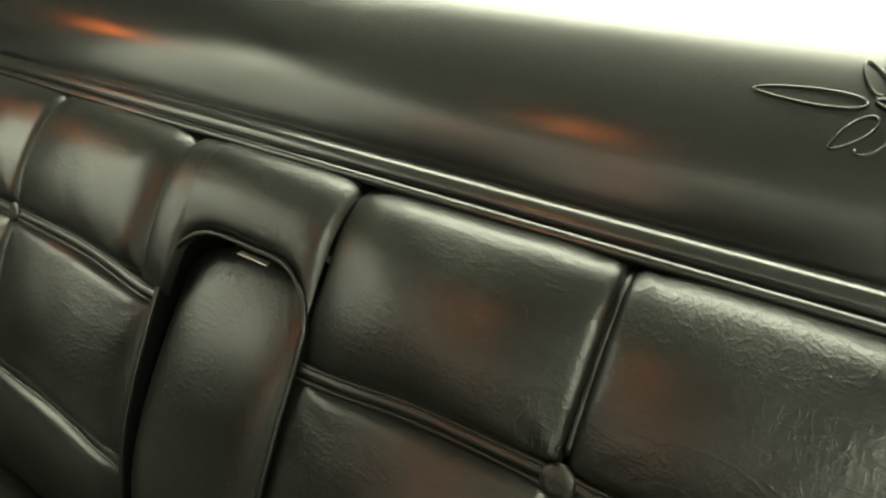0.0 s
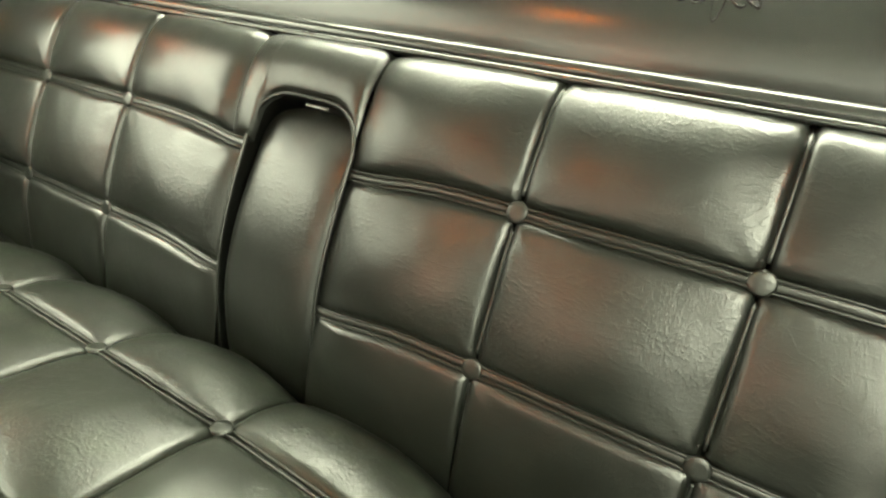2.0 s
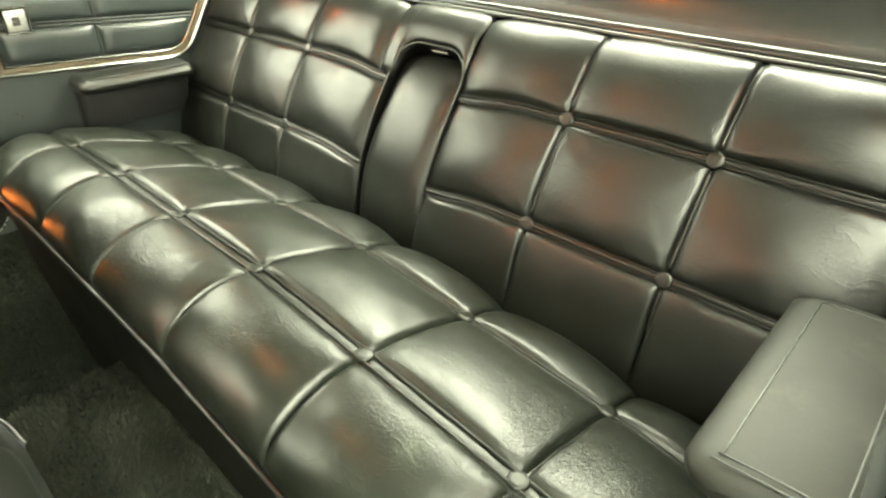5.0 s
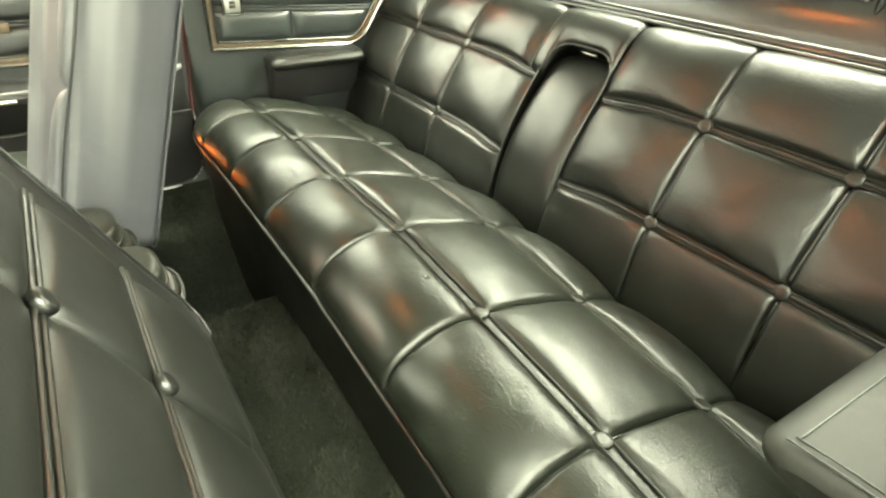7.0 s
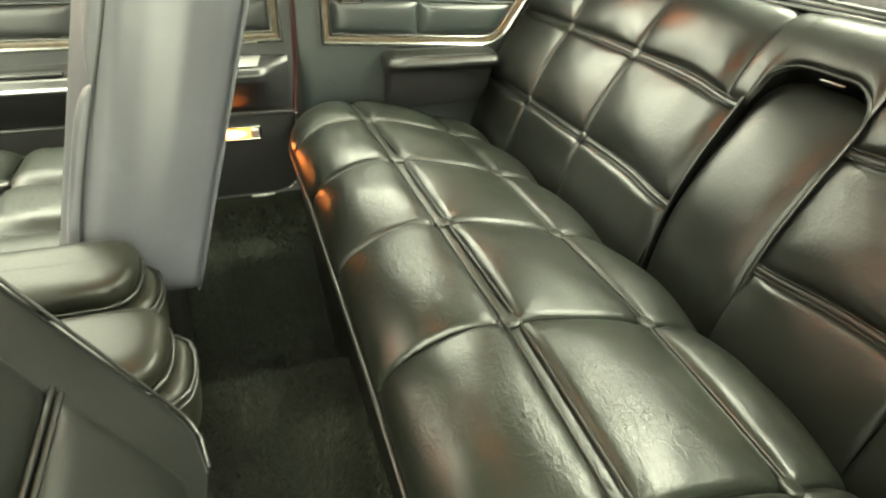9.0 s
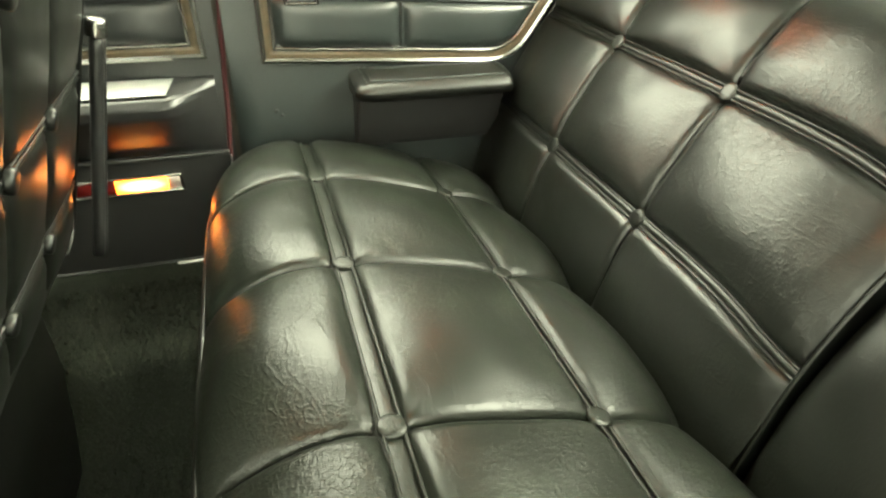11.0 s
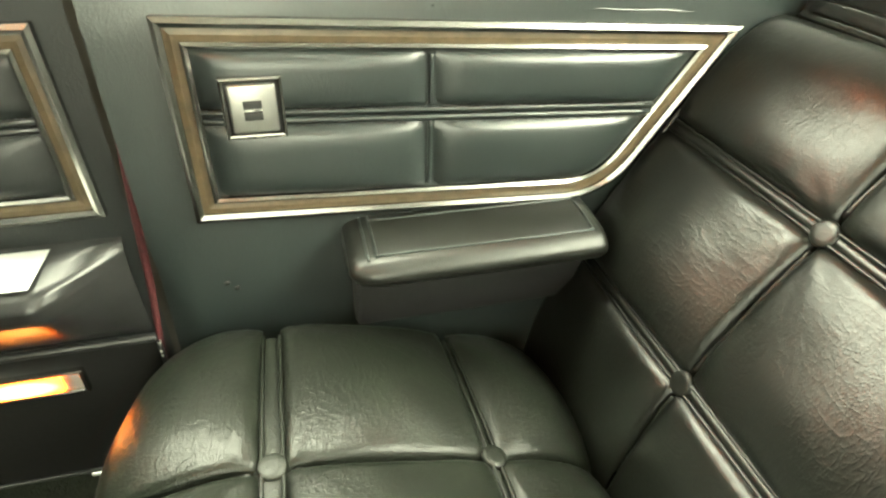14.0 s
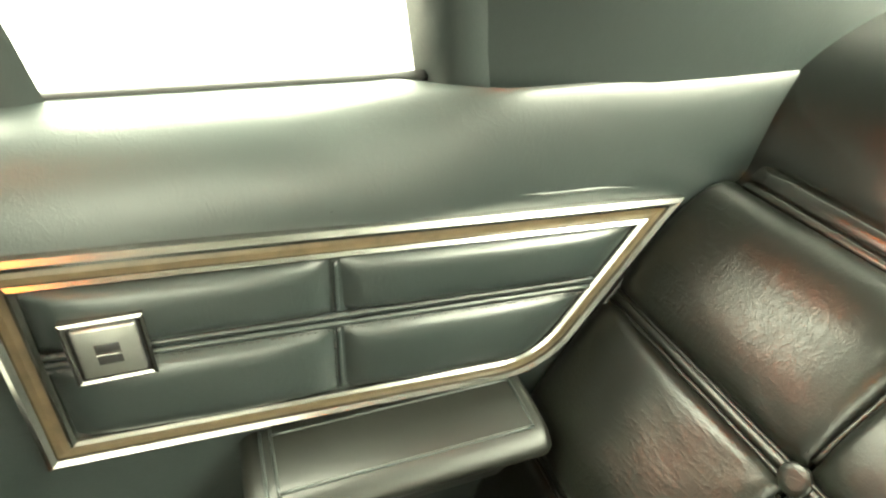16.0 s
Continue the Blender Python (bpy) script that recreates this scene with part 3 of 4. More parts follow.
def sail_panel(side, name):
    sx = lambda d: across(side, d)

    def f(u, v):
        z = 0.636 + 0.516 * v
        y = 0.290 + 0.80 * u - 0.10 * v * (1 - u)
        return Vector((sx(QX + 0.0135 + 0.0205 * max(0.0, 1 - u * 9) - 0.16 * v ** 1.5 + 0.002 * noise.noise(Vector((y * 6, z * 6, 1)))), y, z))
    ob = part(name, grid_bm(f, 20, 16, side < 0), VINYL)
    tagged(ob, "dark grey vinyl sail panel behind the quarter window", "trim panel", kind="structure")

    def g(u, v):
        z = 0.630 + 0.52 * v
        y = 0.246 + 0.046 * u - 0.10 * v
        return Vector((sx(QX + 0.036 - 0.005 * math.sin(math.pi * u) + 0.03 * (1 - u) ** 3 - 0.16 * v ** 1.5), y, z))
    part("window_edge_trim", grid_bm(g, 8, 12, side < 0), VINYL, ob)
    return ob


sail_panel(-1, "sail_passenger")
sail_panel(1, "sail_driver")


def trim_outline(y0, y1, z0, z1, slant, r, n=8):
    """A frame with a slanting rear end and a rounded lower rear corner: a list of (y, z), from the lower front corner round."""
    out = [(y0, z0)]
    a0 = Vector((y1 - slant, z0))
    up = Vector((slant, z1 - z0)).normalized()
    p0, p2 = a0 - Vector((r, 0)), a0 + up * r
    for k in range(n + 1):
        t = k / n
        q = p0 * (1 - t) ** 2 + a0 * 2 * t * (1 - t) + p2 * t * t
        out.append((q.x, q.y))
    out += [(y1, z1), (y0, z1)]
    return out


def inset(poly, d):
    n = len(poly)
    area = sum(poly[i][0] * poly[(i + 1) % n][1] - poly[(i + 1) % n][0] * poly[i][1] for i in range(n))
    sg = 1 if area > 0 else -1
    out = []
    for i in range(n):
        p, a, b = (Vector(poly[j % n]) for j in (i, i - 1, i + 1))
        e1, e2 = (p - a).normalized(), (b - p).normalized()
        n1, n2 = Vector((-e1.y, e1.x)) * sg, Vector((-e2.y, e2.x)) * sg
        m = (n1 + n2).normalized()
        q = p + m * (d / max(m.dot(n1), 0.3))
        out.append((q.x, q.y))
    return out


def ring_bm(place, outer, inner, h0, h1, crown=0.0):
    """A moulding between two outlines; place(y, z, h) gives the point h proud of the wall."""
    bm = bmesh.new()
    n = len(outer)
    mid = [((a[0] + b[0]) / 2, (a[1] + b[1]) / 2) for a, b in zip(outer, inner)]
    levels = [(outer, h0), (outer, h1), (mid, h1 + crown), (inner, h1), (inner, h0)]
    vs = [[bm.verts.new(place(y, z, h)) for y, z in poly] for poly, h in levels]
    for A, B in zip(vs, vs[1:]):
        for i in range(n):
            bm.faces.new((A[i], A[(i + 1) % n], B[(i + 1) % n], B[i]))
    bmesh.ops.recalc_face_normals(bm, faces=bm.faces[:])
    return bm


def framed_pad(name, label, side, outline, y_seams, z_seam, wallx, fall=0.0, mat=None):
    mat = mat or VINYL
    sx = lambda d: across(side, d)
    place = lambda y, z, h: Vector((sx(wallx(y, z) - h), y, z - fall * (y + 0.04)))
    frame_ob = thing(name, label, "trim panel")
    o1, o2, o3, o4 = outline, inset(outline, 0.0072), inset(outline, 0.0172), inset(outline, 0.0222)
    part("outer_moulding", ring_bm(place, o1, o2, 0.0, 0.007, 0.002), CHROME, frame_ob, "bright chrome moulding", smooth=False)
    part("insert", ring_bm(place, o2, o3, 0.0, 0.004, 0.001), WOOD, frame_ob, "brown wood-look insert", smooth=False)
    part("inner_moulding", ring_bm(place, o3, o4, 0.0, 0.006, 0.002), CHROME, frame_ob, "bright chrome moulding", smooth=False)
    # padded fields
    ys = [p[0] for p in o4]
    zs = [p[1] for p in o4]
    y0, y1, z0, z1 = min(ys), max(ys), min(zs), max(zs)

    def edge_y(z):
        """Where the slanting end stands at height z."""
        best = y1
        pts = o4
        for i in range(len(pts)):
            a, b = pts[i], pts[(i + 1) % len(pts)]
            if (a[1] - z) * (b[1] - z) <= 0 and abs(a[1] - b[1]) > 1e-6:
                y = a[0] + (b[0] - a[0]) * (z - a[1]) / (b[1] - a[1])
                if y > (y0 + y1) / 2:
                    best = min(best, y) if best != y1 else y
        return best
    cuts = [y0] + list(y_seams) + [None]
    for a, b in ((z0, z_seam - 0.006), (z_seam + 0.006, z1)):
        for i in range(len(cuts) - 1):
            def f(u, v, a=a, b=b, i=i):
                z = a + (b - a) * v
                ya = cuts[i] + (0.004 if i else 0)
                yb = cuts[i + 1] - 0.004 if cuts[i + 1] is not None else edge_y(min(max(z, z0 + 0.001), z1 - 0.001))
                y = ya + (yb - ya) * u
                h = 0.002 + 0.011 * pillow_height(u, v, 4, 0.6) + 0.0012 * noise.noise(Vector((y * 18, z * 18, 2)))
                return place(y, z, h)
            part("pad", grid_bm(f, 22, 14, side < 0), mat, frame_ob)
    for dz in (-0.0035, 0.0035):
        ye = edge_y(z_seam)
        pts = [place(y0 + (ye - y0) * k / 30, z_seam + dz, 0.004) for k in range(31)]
        part("welt", tube_bm(pts, 0.0028, 8), mat, frame_ob)
    for ys in y_seams:
        for a, b in ((z0 + 0.004, z_seam - 0.008), (z_seam + 0.008, z1 - 0.004)):
            part("seam", tube_bm([place(ys, a + (b - a) * k / 12, 0.0025) for k in range(13)], 0.0022, 6), mat, frame_ob)
            line = [place(ys - 0.0036, a + (b - a) * k / 8, 0.0042) for k in range(9)]
            tagged(part("stitching", stitch_bm(line, Vector((-side, 0, 0)), 0.005, 0.0007), STITCH, frame_ob, smooth=False), kind="stuff")
    for dz in (-0.0070, 0.0070):
        line = [place(y0 + (edge_y(z_seam) - y0) * k / 30, z_seam + dz, 0.0068) for k in range(31)]
        tagged(part("stitching", stitch_bm(line, Vector((-side, 0, 0)), 0.005, 0.0007), STITCH, frame_ob, smooth=False), kind="stuff")
    part("backing", grid_bm(lambda u, v: place(y0 + (edge_y(min(max(z0 + (z1 - z0) * v, z0 + .001), z1 - .001)) - y0) * u, z0 + (z1 - z0) * v, 0.002), 6, 12, side < 0), mat, frame_ob)
    return frame_ob


quarter_out = trim_outline(-0.040, 0.452, 0.418, 0.588, 0.105, 0.05)
flat_wall = lambda y, z: wall_x(y, z)
framed_pad("quarter_trim_pad", "tufted dark vinyl panel in a chrome and brown frame", -1, quarter_out, [0.165], 0.512, flat_wall, 0.05)
framed_pad("quarter_trim_pad", "tufted dark vinyl panel in a chrome and brown frame", 1, quarter_out, [0.165], 0.512, flat_wall, 0.05)


def switch_plate(side):
    sx = lambda d: across(side, d)
    sw = thing("window_switch", "square chrome window switch plate on the tufted panel", "switch")
    y0, y1, z0, z1 = -0.001, 0.045, 0.496, 0.545
    a = lambda d0, d1: sorted((sx(QX - d0), sx(QX - d1)))
    pl = lambda y, z, h: Vector((sx(QX - h), y, z))
    o = [(y0, z0), (y1, z0), (y1, z1), (y0, z1)]
    part("base_frame", ring_bm(pl, o, inset(o, 0.0034), 0.004, 0.0165, 0.0008), CHROME, sw, smooth=False)
    part("recess", box_bm(*a(0.004, 0.0140), y0 + 0.002, y1 - 0.002, z0 + 0.002, z1 - 0.002, 0.0005), BLACK, sw, "black gap round the plate")
    part("face_plate", box_bm(*a(0.0065, 0.0175), y0 + 0.0052, y1 - 0.0052, z0 + 0.0052, z1 - 0.0052, 0.0018, 3), SWITCH_METAL, sw, "polished square metal plate")
    for zs in (0.5115, 0.5205):
        part("slot", box_bm(*a(0.0150, 0.0179), 0.0145, 0.0285, zs, zs + 0.0068, 0.0004), BLACK, sw, "black switch opening")
    part("rocker", box_bm(*a(0.016, 0.0191), 0.0145, 0.0285, 0.5186, 0.5202, 0.0004), CHROME, sw, "small chrome rocker")


switch_plate(-1)


def quarter_armrest(side, ys0):
    sx = lambda d: across(side, d)
    # section in d (towards the middle) and z
    sec = [(QX + 0.01, 0.412), (QX - 0.03, 0.412), (QX - 0.062, 0.408), (QX - 0.074, 0.401), (QX - 0.077, 0.394), (QX - 0.073, 0.386), (QX - 0.060, 0.380), (QX + 0.01, 0.376)]
    line = smooth_curve([(d, 0, z) for d, z in sec], 56)

    wide = 1.46 if side > 0 else 1.0

    def f(u, v):
        y = ys0 + (0.326 - ys0) * u
        d, _, z = line[round(v * 56)]
        e = max(0.0, 1 - (y - ys0) / 0.030, 1 - (0.326 - y) / 0.012)
        round_in = 1 - math.sqrt(max(1 - e * e, 0))
        d = QX + (d - QX) * wide * (1 - 0.24 * round_in)
        z = 0.380 + (z - 0.390) * (1 - 0.45 * round_in)
        return Vector((sx(d), y, z))
    arm = part("armrest", grid_bm(f, 60, 56, side > 0), PADV if side < 0 else PAD_WORN, wall_passenger if side < 0 else wall_driver, "padded dark vinyl armrest" if side < 0 else "scuffed grey vinyl armrest")
    bm = bmesh.new()
    end = bm.faces.new([bm.verts.new(f(0.0, k / 56)) for k in range(57)])
    end.normal_update()
    if end.normal.y > 0:
        end.normal_flip()
    part("end_face", bm, PADV if side < 0 else PAD_WORN, arm, smooth=False)
    # bracket under the pad, tapering towards its lower edge
    bm = box_bm(-1, 1, ys0 + 0.006, 0.318, 0, 1, 0.0)
    for q in bm.verts:
        inner = (q.co.x > 0) == (side < 0)
        low = q.co.z < 0.5
        q.co = Vector((sx(QX + 0.006 if not inner else (QX - 0.020 if low else QX - 0.052 * wide)), q.co.y, 0.284 if low else 0.374))
    bmesh.ops.bevel(bm, geom=bm.edges[:], offset=0.006, segments=2, profile=0.5, affect="EDGES")
    part("base", bm, BLACK, arm, "black bracket under the armrest")
    # stitched borders on the pad
    top = lambda d, y: Vector((sx(QX - d * wide), y, 0.4022 - 0.1 * max(0.0, d - 0.030) - 3.0 * max(0.0, d - 0.058) ** 2))
    ya, yb = ys0 + 0.024, 0.310
    for pts in ([top(0.060, ya + (yb - ya) * k / 20) for k in range(21)], [top(0.008, ya + (yb - ya) * k / 20) for k in range(21)],
                [top(0.002 + 0.060 * k / 10, ya) for k in range(11)], [top(0.002 + 0.062 * k / 10, ya - 0.008) for k in range(11)],
                [top(0.002 + 0.058 * k / 10, yb) for k in range(11)]):
        part("stitched_ridge", tube_bm(pts, 0.0013 if side < 0 else 0.0007, 6), VINYL, arm)
    return arm


quarter_armrest(-1, 0.082)
quarter_armrest(1, 0.030)


def trim_folds(side, wall):
    sx = lambda d: across(side, d)
    pts = [Vector((sx(QX + 0.002), 0.165 + 0.30 * k / 30, 0.598 - 0.05 * (0.205 + 0.30 * k / 30) + 0.0004 * math.sin(k))) for k in range(31)]
    part("fold", tube_bm(pts, 0.0014, 8), VINYL, wall)
    for y, z in ((-0.028, 0.345), (-0.02, 0.338), (0.155, 0.325)):
        part("stud", button_bm(Vector((sx(QX - 0.0005), y, z)), Vector((-side, 0, 0)), 0.0028, 0.0014), BLACK, wall)


trim_folds(-1, wall_passenger)


# ---- windlace and pillar ----
def windlace(side):
    sx = lambda d: across(side, d)
    pts = [Vector((sx(QX + 0.015), y, z)) for y, z in ((-0.045, 0.95), (-0.062, 0.72), (-0.075, 0.60), (-0.085, 0.50), (-0.092, 0.42), (-0.098, 0.34), (-0.105, 0.27), (-0.110, 0.20), (-0.113, 0.10))]
    ob = part("windlace", tube_bm(smooth_curve(pts, 90), 0.0035, 10), RED_CORD)
    tagged(ob, "dark red cloth windlace cord round the door opening", "trim", kind="structure")


windlace(-1)


def pillar(side):
    sx = lambda d: across(side, d)

    def f(u, v):
        z = 0.655 + 0.5 * v
        return Vector((sx(QX + 0.050 - 0.004 * math.sin(math.pi * u) - 0.16 * v ** 1.5), -0.022 + 0.036 * u - 0.08 * v, z))
    ob = part("pillar", grid_bm(f, 8, 14, side < 0), VINYL)
    tagged(ob, "narrow dark grey pillar between the side windows", "pillar", kind="structure")


pillar(-1)
pillar(1)


def pane(side, name, y0, y1):
    d = QX + 0.056
    sx = lambda q: across(side, q)

    def f(u, v):
        return Vector((sx(d - 0.16 * v ** 1.5), y0 + (y1 - y0) * u - 0.08 * v, 0.64 + 0.51 * v))
    ob = part(name, grid_bm(f, 4, 10), GLASS)
    ob.visible_shadow = False
    tagged(ob, "clear side window glass", "window", kind="structure")


def gasket(side):
    ob = part("window_gasket", tube_bm([Vector((across(side, QX + 0.055), -0.02 + 0.27 * k / 12, 0.657)) for k in range(13)], 0.004, 8), BLACK)
    tagged(ob, "thin black rubber gasket along the quarter window sill", "trim", kind="structure")


gasket(-1)
pane(-1, "window_1", 0.0, 0.30)
pane(-1, "window_2", -1.10, -0.02)


def rear_window():
    """The backlight, from the rear edge of the roof down to the end of the shelf."""
    ob = part("window_3", grid_bm(lambda u, v: Vector((CX - 0.66 + 1.32 * u, 0.69 + 0.10 * v, 1.15 - 0.41 * v)), 6, 6), GLASS)
    ob.visible_shadow = False
    tagged(ob, "clear sloping rear window glass", "window", kind="structure")
    seal = part("window_seal", tube_bm([Vector((CX - 0.70 + 1.40 * k / 20, 0.775, 0.735)) for k in range(21)], 0.006, 8), BLACK)
    tagged(seal, "black rubber seal at the foot of the rear window", "trim", kind="structure")


rear_window()


# ---- floor ----
FLOOR = [(-0.90, 0.105), (-0.82, 0.100), (-0.74, 0.066), (-0.690, 0.052), (-0.665, 0.040), (-0.635, -0.030), (-0.60, -0.085), (-0.55, -0.105), (-0.37, -0.105), (-0.335, -0.060), (-0.305, 0.050), (-0.280, 0.082), (-0.20, 0.093), (-0.02, 0.095), (0.12, 0.080), (0.30, 0.060), (0.52, 0.062), (0.66, 0.085)]


def floor_z(x, y):
    """Footwell, tunnel and sills, across the car."""
    z = FLOOR[-1][1]
    for (x0, z0), (x1, z1) in zip(FLOOR, FLOOR[1:]):
        if x <= x1:
            z = z0 + (z1 - z0) * (x - x0) / (x1 - x0)
            break
    return z + 0.004 * noise.noise(Vector((x * 9, y * 9, 0))) + 0.002 * noise.noise(Vector((x * 40, y * 40, 5)))


def carpet():
    def f(u, v):
        x, y = CX - 0.75 + 1.5 * u, -1.45 + 1.45 * v
        return Vector((x, y, floor_z(x, y)))
    ob = part("floor", grid_bm(f, 150, 110), CARPET)
    tagged(ob, "dark grey-green cut-pile carpet over the car floor and tunnel", "carpet", kind="structure")


carpet()


def carpet_pile():
    """Cut pile standing on the carpet where it can be seen close."""
    rng = np.random.default_rng(4)
    n = 42000
    x = rng.uniform(-0.80, 0.42, n)
    y = rng.uniform(-0.52, -0.09, n)
    lean = rng.uniform(0, math.tau, n)
    amount = rng.uniform(0.001, 0.005, n)
    tall = rng.uniform(0.005, 0.010, n)
    half = rng.uniform(0.0007, 0.0014, n)
    verts, faces = [], []
    for i in range(n):
        z = floor_z(x[i], y[i])
        g = lean[i] * 0.35 + 5.0 * noise.noise(Vector((x[i] * 14, y[i] * 14, 3)))
        c, s = math.cos(g), math.sin(g)
        k = len(verts)
        a2 = amount[i] + 0.002
        verts += [(x[i] - s * half[i], y[i] + c * half[i], z - 0.001), (x[i] + s * half[i], y[i] - c * half[i], z - 0.001), (x[i] + c * a2, y[i] + s * a2, z + tall[i])]
        faces.append((k, k + 1, k + 2))
    me = bpy.data.meshes.new("carpet_pile")
    me.from_pydata(verts, [], faces)
    me.materials.append(PILE)
    ob = new("carpet_pile", me)
    tagged(ob, "dark grey-green cut pile standing on the carpet", "carpet", kind="stuff")


def pile_material():
    m, nt, b = material("carpet_pile", (0.05, 0.05, 0.04), 0.8, spec=0.2)
    g = nt.nodes.new("ShaderNodeNewGeometry")
    d = noise_node(nt, 6, 4, 0.6)
    mixc = nt.nodes.new("ShaderNodeMix")
    mixc.data_type = "RGBA"
    mixc.blend_type = "MULTIPLY"
    mixc.inputs["Factor"].default_value = 1.0
    nt.links.new(ramp(nt, g.outputs["Random Per Island"], [(0.0, (0.0045, 0.006, 0.004)), (0.7, (0.015, 0.018, 0.0115)), (1.0, (0.046, 0.049, 0.034))]), mixc.inputs["A"])
    nt.links.new(ramp(nt, d.outputs["Fac"], [(0.3, grey(0.45)), (0.75, grey(1.0))]), mixc.inputs["B"])
    nt.links.new(mixc.outputs["Result"], b.inputs["Base Color"])
    return m


PILE = pile_material()
carpet_pile()


# ---- passenger door ----
def passenger_door():
    d0 = QX + 0.014
    door_wall = part("door_1", grid_bm(lambda u, v: Vector((CX - d0 - (0.02 if v > 0.96 else 0), -1.30 + 1.205 * u, 0.11 + 0.55 * v)), 40, 26, True), DOOR_VINYL)
    tagged(door_wall, "closed passenger door trimmed in dark grey vinyl", "door", kind="structure")
    part("outer_skin", box_bm(CX - d0 - 0.10, CX - d0 - 0.085, -1.32, -0.09, 0.0, 0.66), BODY, door_wall, smooth=False)
    def kick_end(z):
        q = max(0.0, 0.160 - z) / 0.056
        return -0.104 - 0.056 * (1 - math.sqrt(max(1 - q * q, 0.0)))

    def kick(u, v):
        z = 0.104 + 0.176 * v
        return Vector((CX - d0 + 0.006, -1.28 + (kick_end(z) + 1.28) * u, z))
    part("lower_carpet", grid_bm(kick, 40, 24, True), KICK, door_wall, "black kick panel with a rounded corner")
    rim = [Vector((CX - d0 + 0.008, -1.2, 0.104)), Vector((CX - d0 + 0.008, -0.30, 0.104))] + [Vector((CX - d0 + 0.008, kick_end(0.104 + 0.176 * k / 24), 0.104 + 0.176 * k / 24)) for k in range(25)]
    part("edge_binding", tube_bm(rim, 0.0024, 6), SATIN_BLACK, door_wall)
    tagged(part("edge_beads", stitch_bm([p + Vector((0.002, 0, 0)) for p in rim[3:]], Vector((1, 0, 0)), 0.0055, 0.0012), PLATE, door_wall, "bright beaded edge", smooth=False), kind="stuff")
    part("sill_end", grid_bm(lambda u, v: Vector((CX - d0 + 0.002 + 0.004 * math.sin(math.pi * v), -0.215 + 0.125 * u, 0.075 + 0.10 * v)), 10, 8, True), SILL_GREY, door_wall, "pale grey painted sill end")
    part("sill_strip", box_bm(CX - d0 + 0.006, CX - d0 + 0.012, -0.215, -0.165, 0.097, 0.103, 0.002), PLATE, door_wall, "short bright metal strip")
    part("moulding", box_bm(CX - d0 + 0.002, CX - d0 + 0.010, -1.28, -0.105, 0.281, 0.288, 0.002), SATIN_BLACK, door_wall)
    return door_wall


door = passenger_door()
door_out = [(-1.22, 0.425), (-0.112, 0.425), (-0.118, 0.583), (-1.22, 0.583)]
door_pad = framed_pad("door_trim_pad", "tufted dark vinyl door panel in a chrome and brown frame", -1, door_out, [-0.80, -0.46], 0.508, lambda y, z: QX + 0.014, mat=DOOR_VINYL)


part("badge", box_bm(CX - QX + 0.000, CX - QX + 0.006, -0.448, -0.412, 0.493, 0.512, 0.002), WOOD, door_pad, "small tan badge")


def door_armrest():
    sx = lambda d: CX - d
    W = QX + 0.014
    sec = [(W, 0.400), (W - 0.02, 0.398), (W - 0.055, 0.386), (W - 0.062, 0.376), (W - 0.060, 0.362), (W - 0.040, 0.335), (W - 0.012, 0.300), (W + 0.002, 0.287)]

    def f(u, v):
        y = -1.10 + 0.992 * u
        k = v * (len(sec) - 1)
        i = min(int(k), len(sec) - 2)
        d = sec[i][0] + (sec[i + 1][0] - sec[i][0]) * (k - i)
        z = sec[i][1] + (sec[i + 1][1] - sec[i][1]) * (k - i)
        e = min(1.0, max(0.0, (y + 0.165) / 0.055))
        d = W + (d - W) * (1 - 0.9 * e)
        return Vector((sx(d), y, z))
    arm = part("armrest", grid_bm(f, 100, 28, True), SATIN_BLACK, door, "glossy black armrest")
    part("pull_handle", box_bm(sx(W - 0.034), sx(W - 0.050), -0.625, -0.500, 0.391, 0.397, 0.002), SATIN_BLACK, arm, "black door pull")
    # the highlight line on the glossy edge, modelled as a thin bright tube
    part("edge_highlight", tube_bm([(sx(W - 0.0635), -1.10 + 0.66 * k / 10, 0.371) for k in range(11)], 0.0035, 8), PLATE, arm, "bright strip modelled as the highlight on the armrest edge")
    part("ashtray_lid", grid_bm(lambda u, v: Vector((sx(W - 0.012 - 0.040 * v), -0.285 + 0.125 * u - 0.01 * v * u, 0.4025 - 0.0105 * v)), 8, 4, False), PLATE, arm, "bright metal ashtray lid")


door_armrest()


def courtesy_lamp():
    lamp = thing("courtesy_lamp", "lit amber door courtesy lamp with a red lens and chrome frame", "lamp")
    W = CX - QX - 0.014 + 0.006
    y0, y1, z0, z1 = -0.335, -0.178, 0.231, 0.260
    pl = lambda y, z, h: Vector((W + h, y, z))
    o = [(y0, z0), (y1, z0), (y1, z1), (y0, z1)]
    part("frame", ring_bm(pl, o, inset(o, 0.004), 0.0, 0.006, 0.001), CHROME, lamp, smooth=False)
    part("lit_lens", box_bm(W, W + 0.007, -0.272, -0.200, z0 + 0.004, z1 - 0.004, 0.002), LAMP, lamp, "glowing amber lens")
    part("red_lens", box_bm(W, W + 0.006, y0 + 0.004, -0.272, z0 + 0.004, z1 - 0.004, 0.002), RED_LENS, lamp, "dark red lens")
    part("end_plate", box_bm(W, W + 0.004, -0.200, y1 - 0.004, z0 + 0.004, z1 - 0.004, 0.001), PLATE, lamp)


courtesy_lamp()


# ---- front seats ----
SEAT_SIDE = leather("seat_side_vinyl", (0.041, 0.0417, 0.049), 0.35, 0.03, 0.2, 1.0)


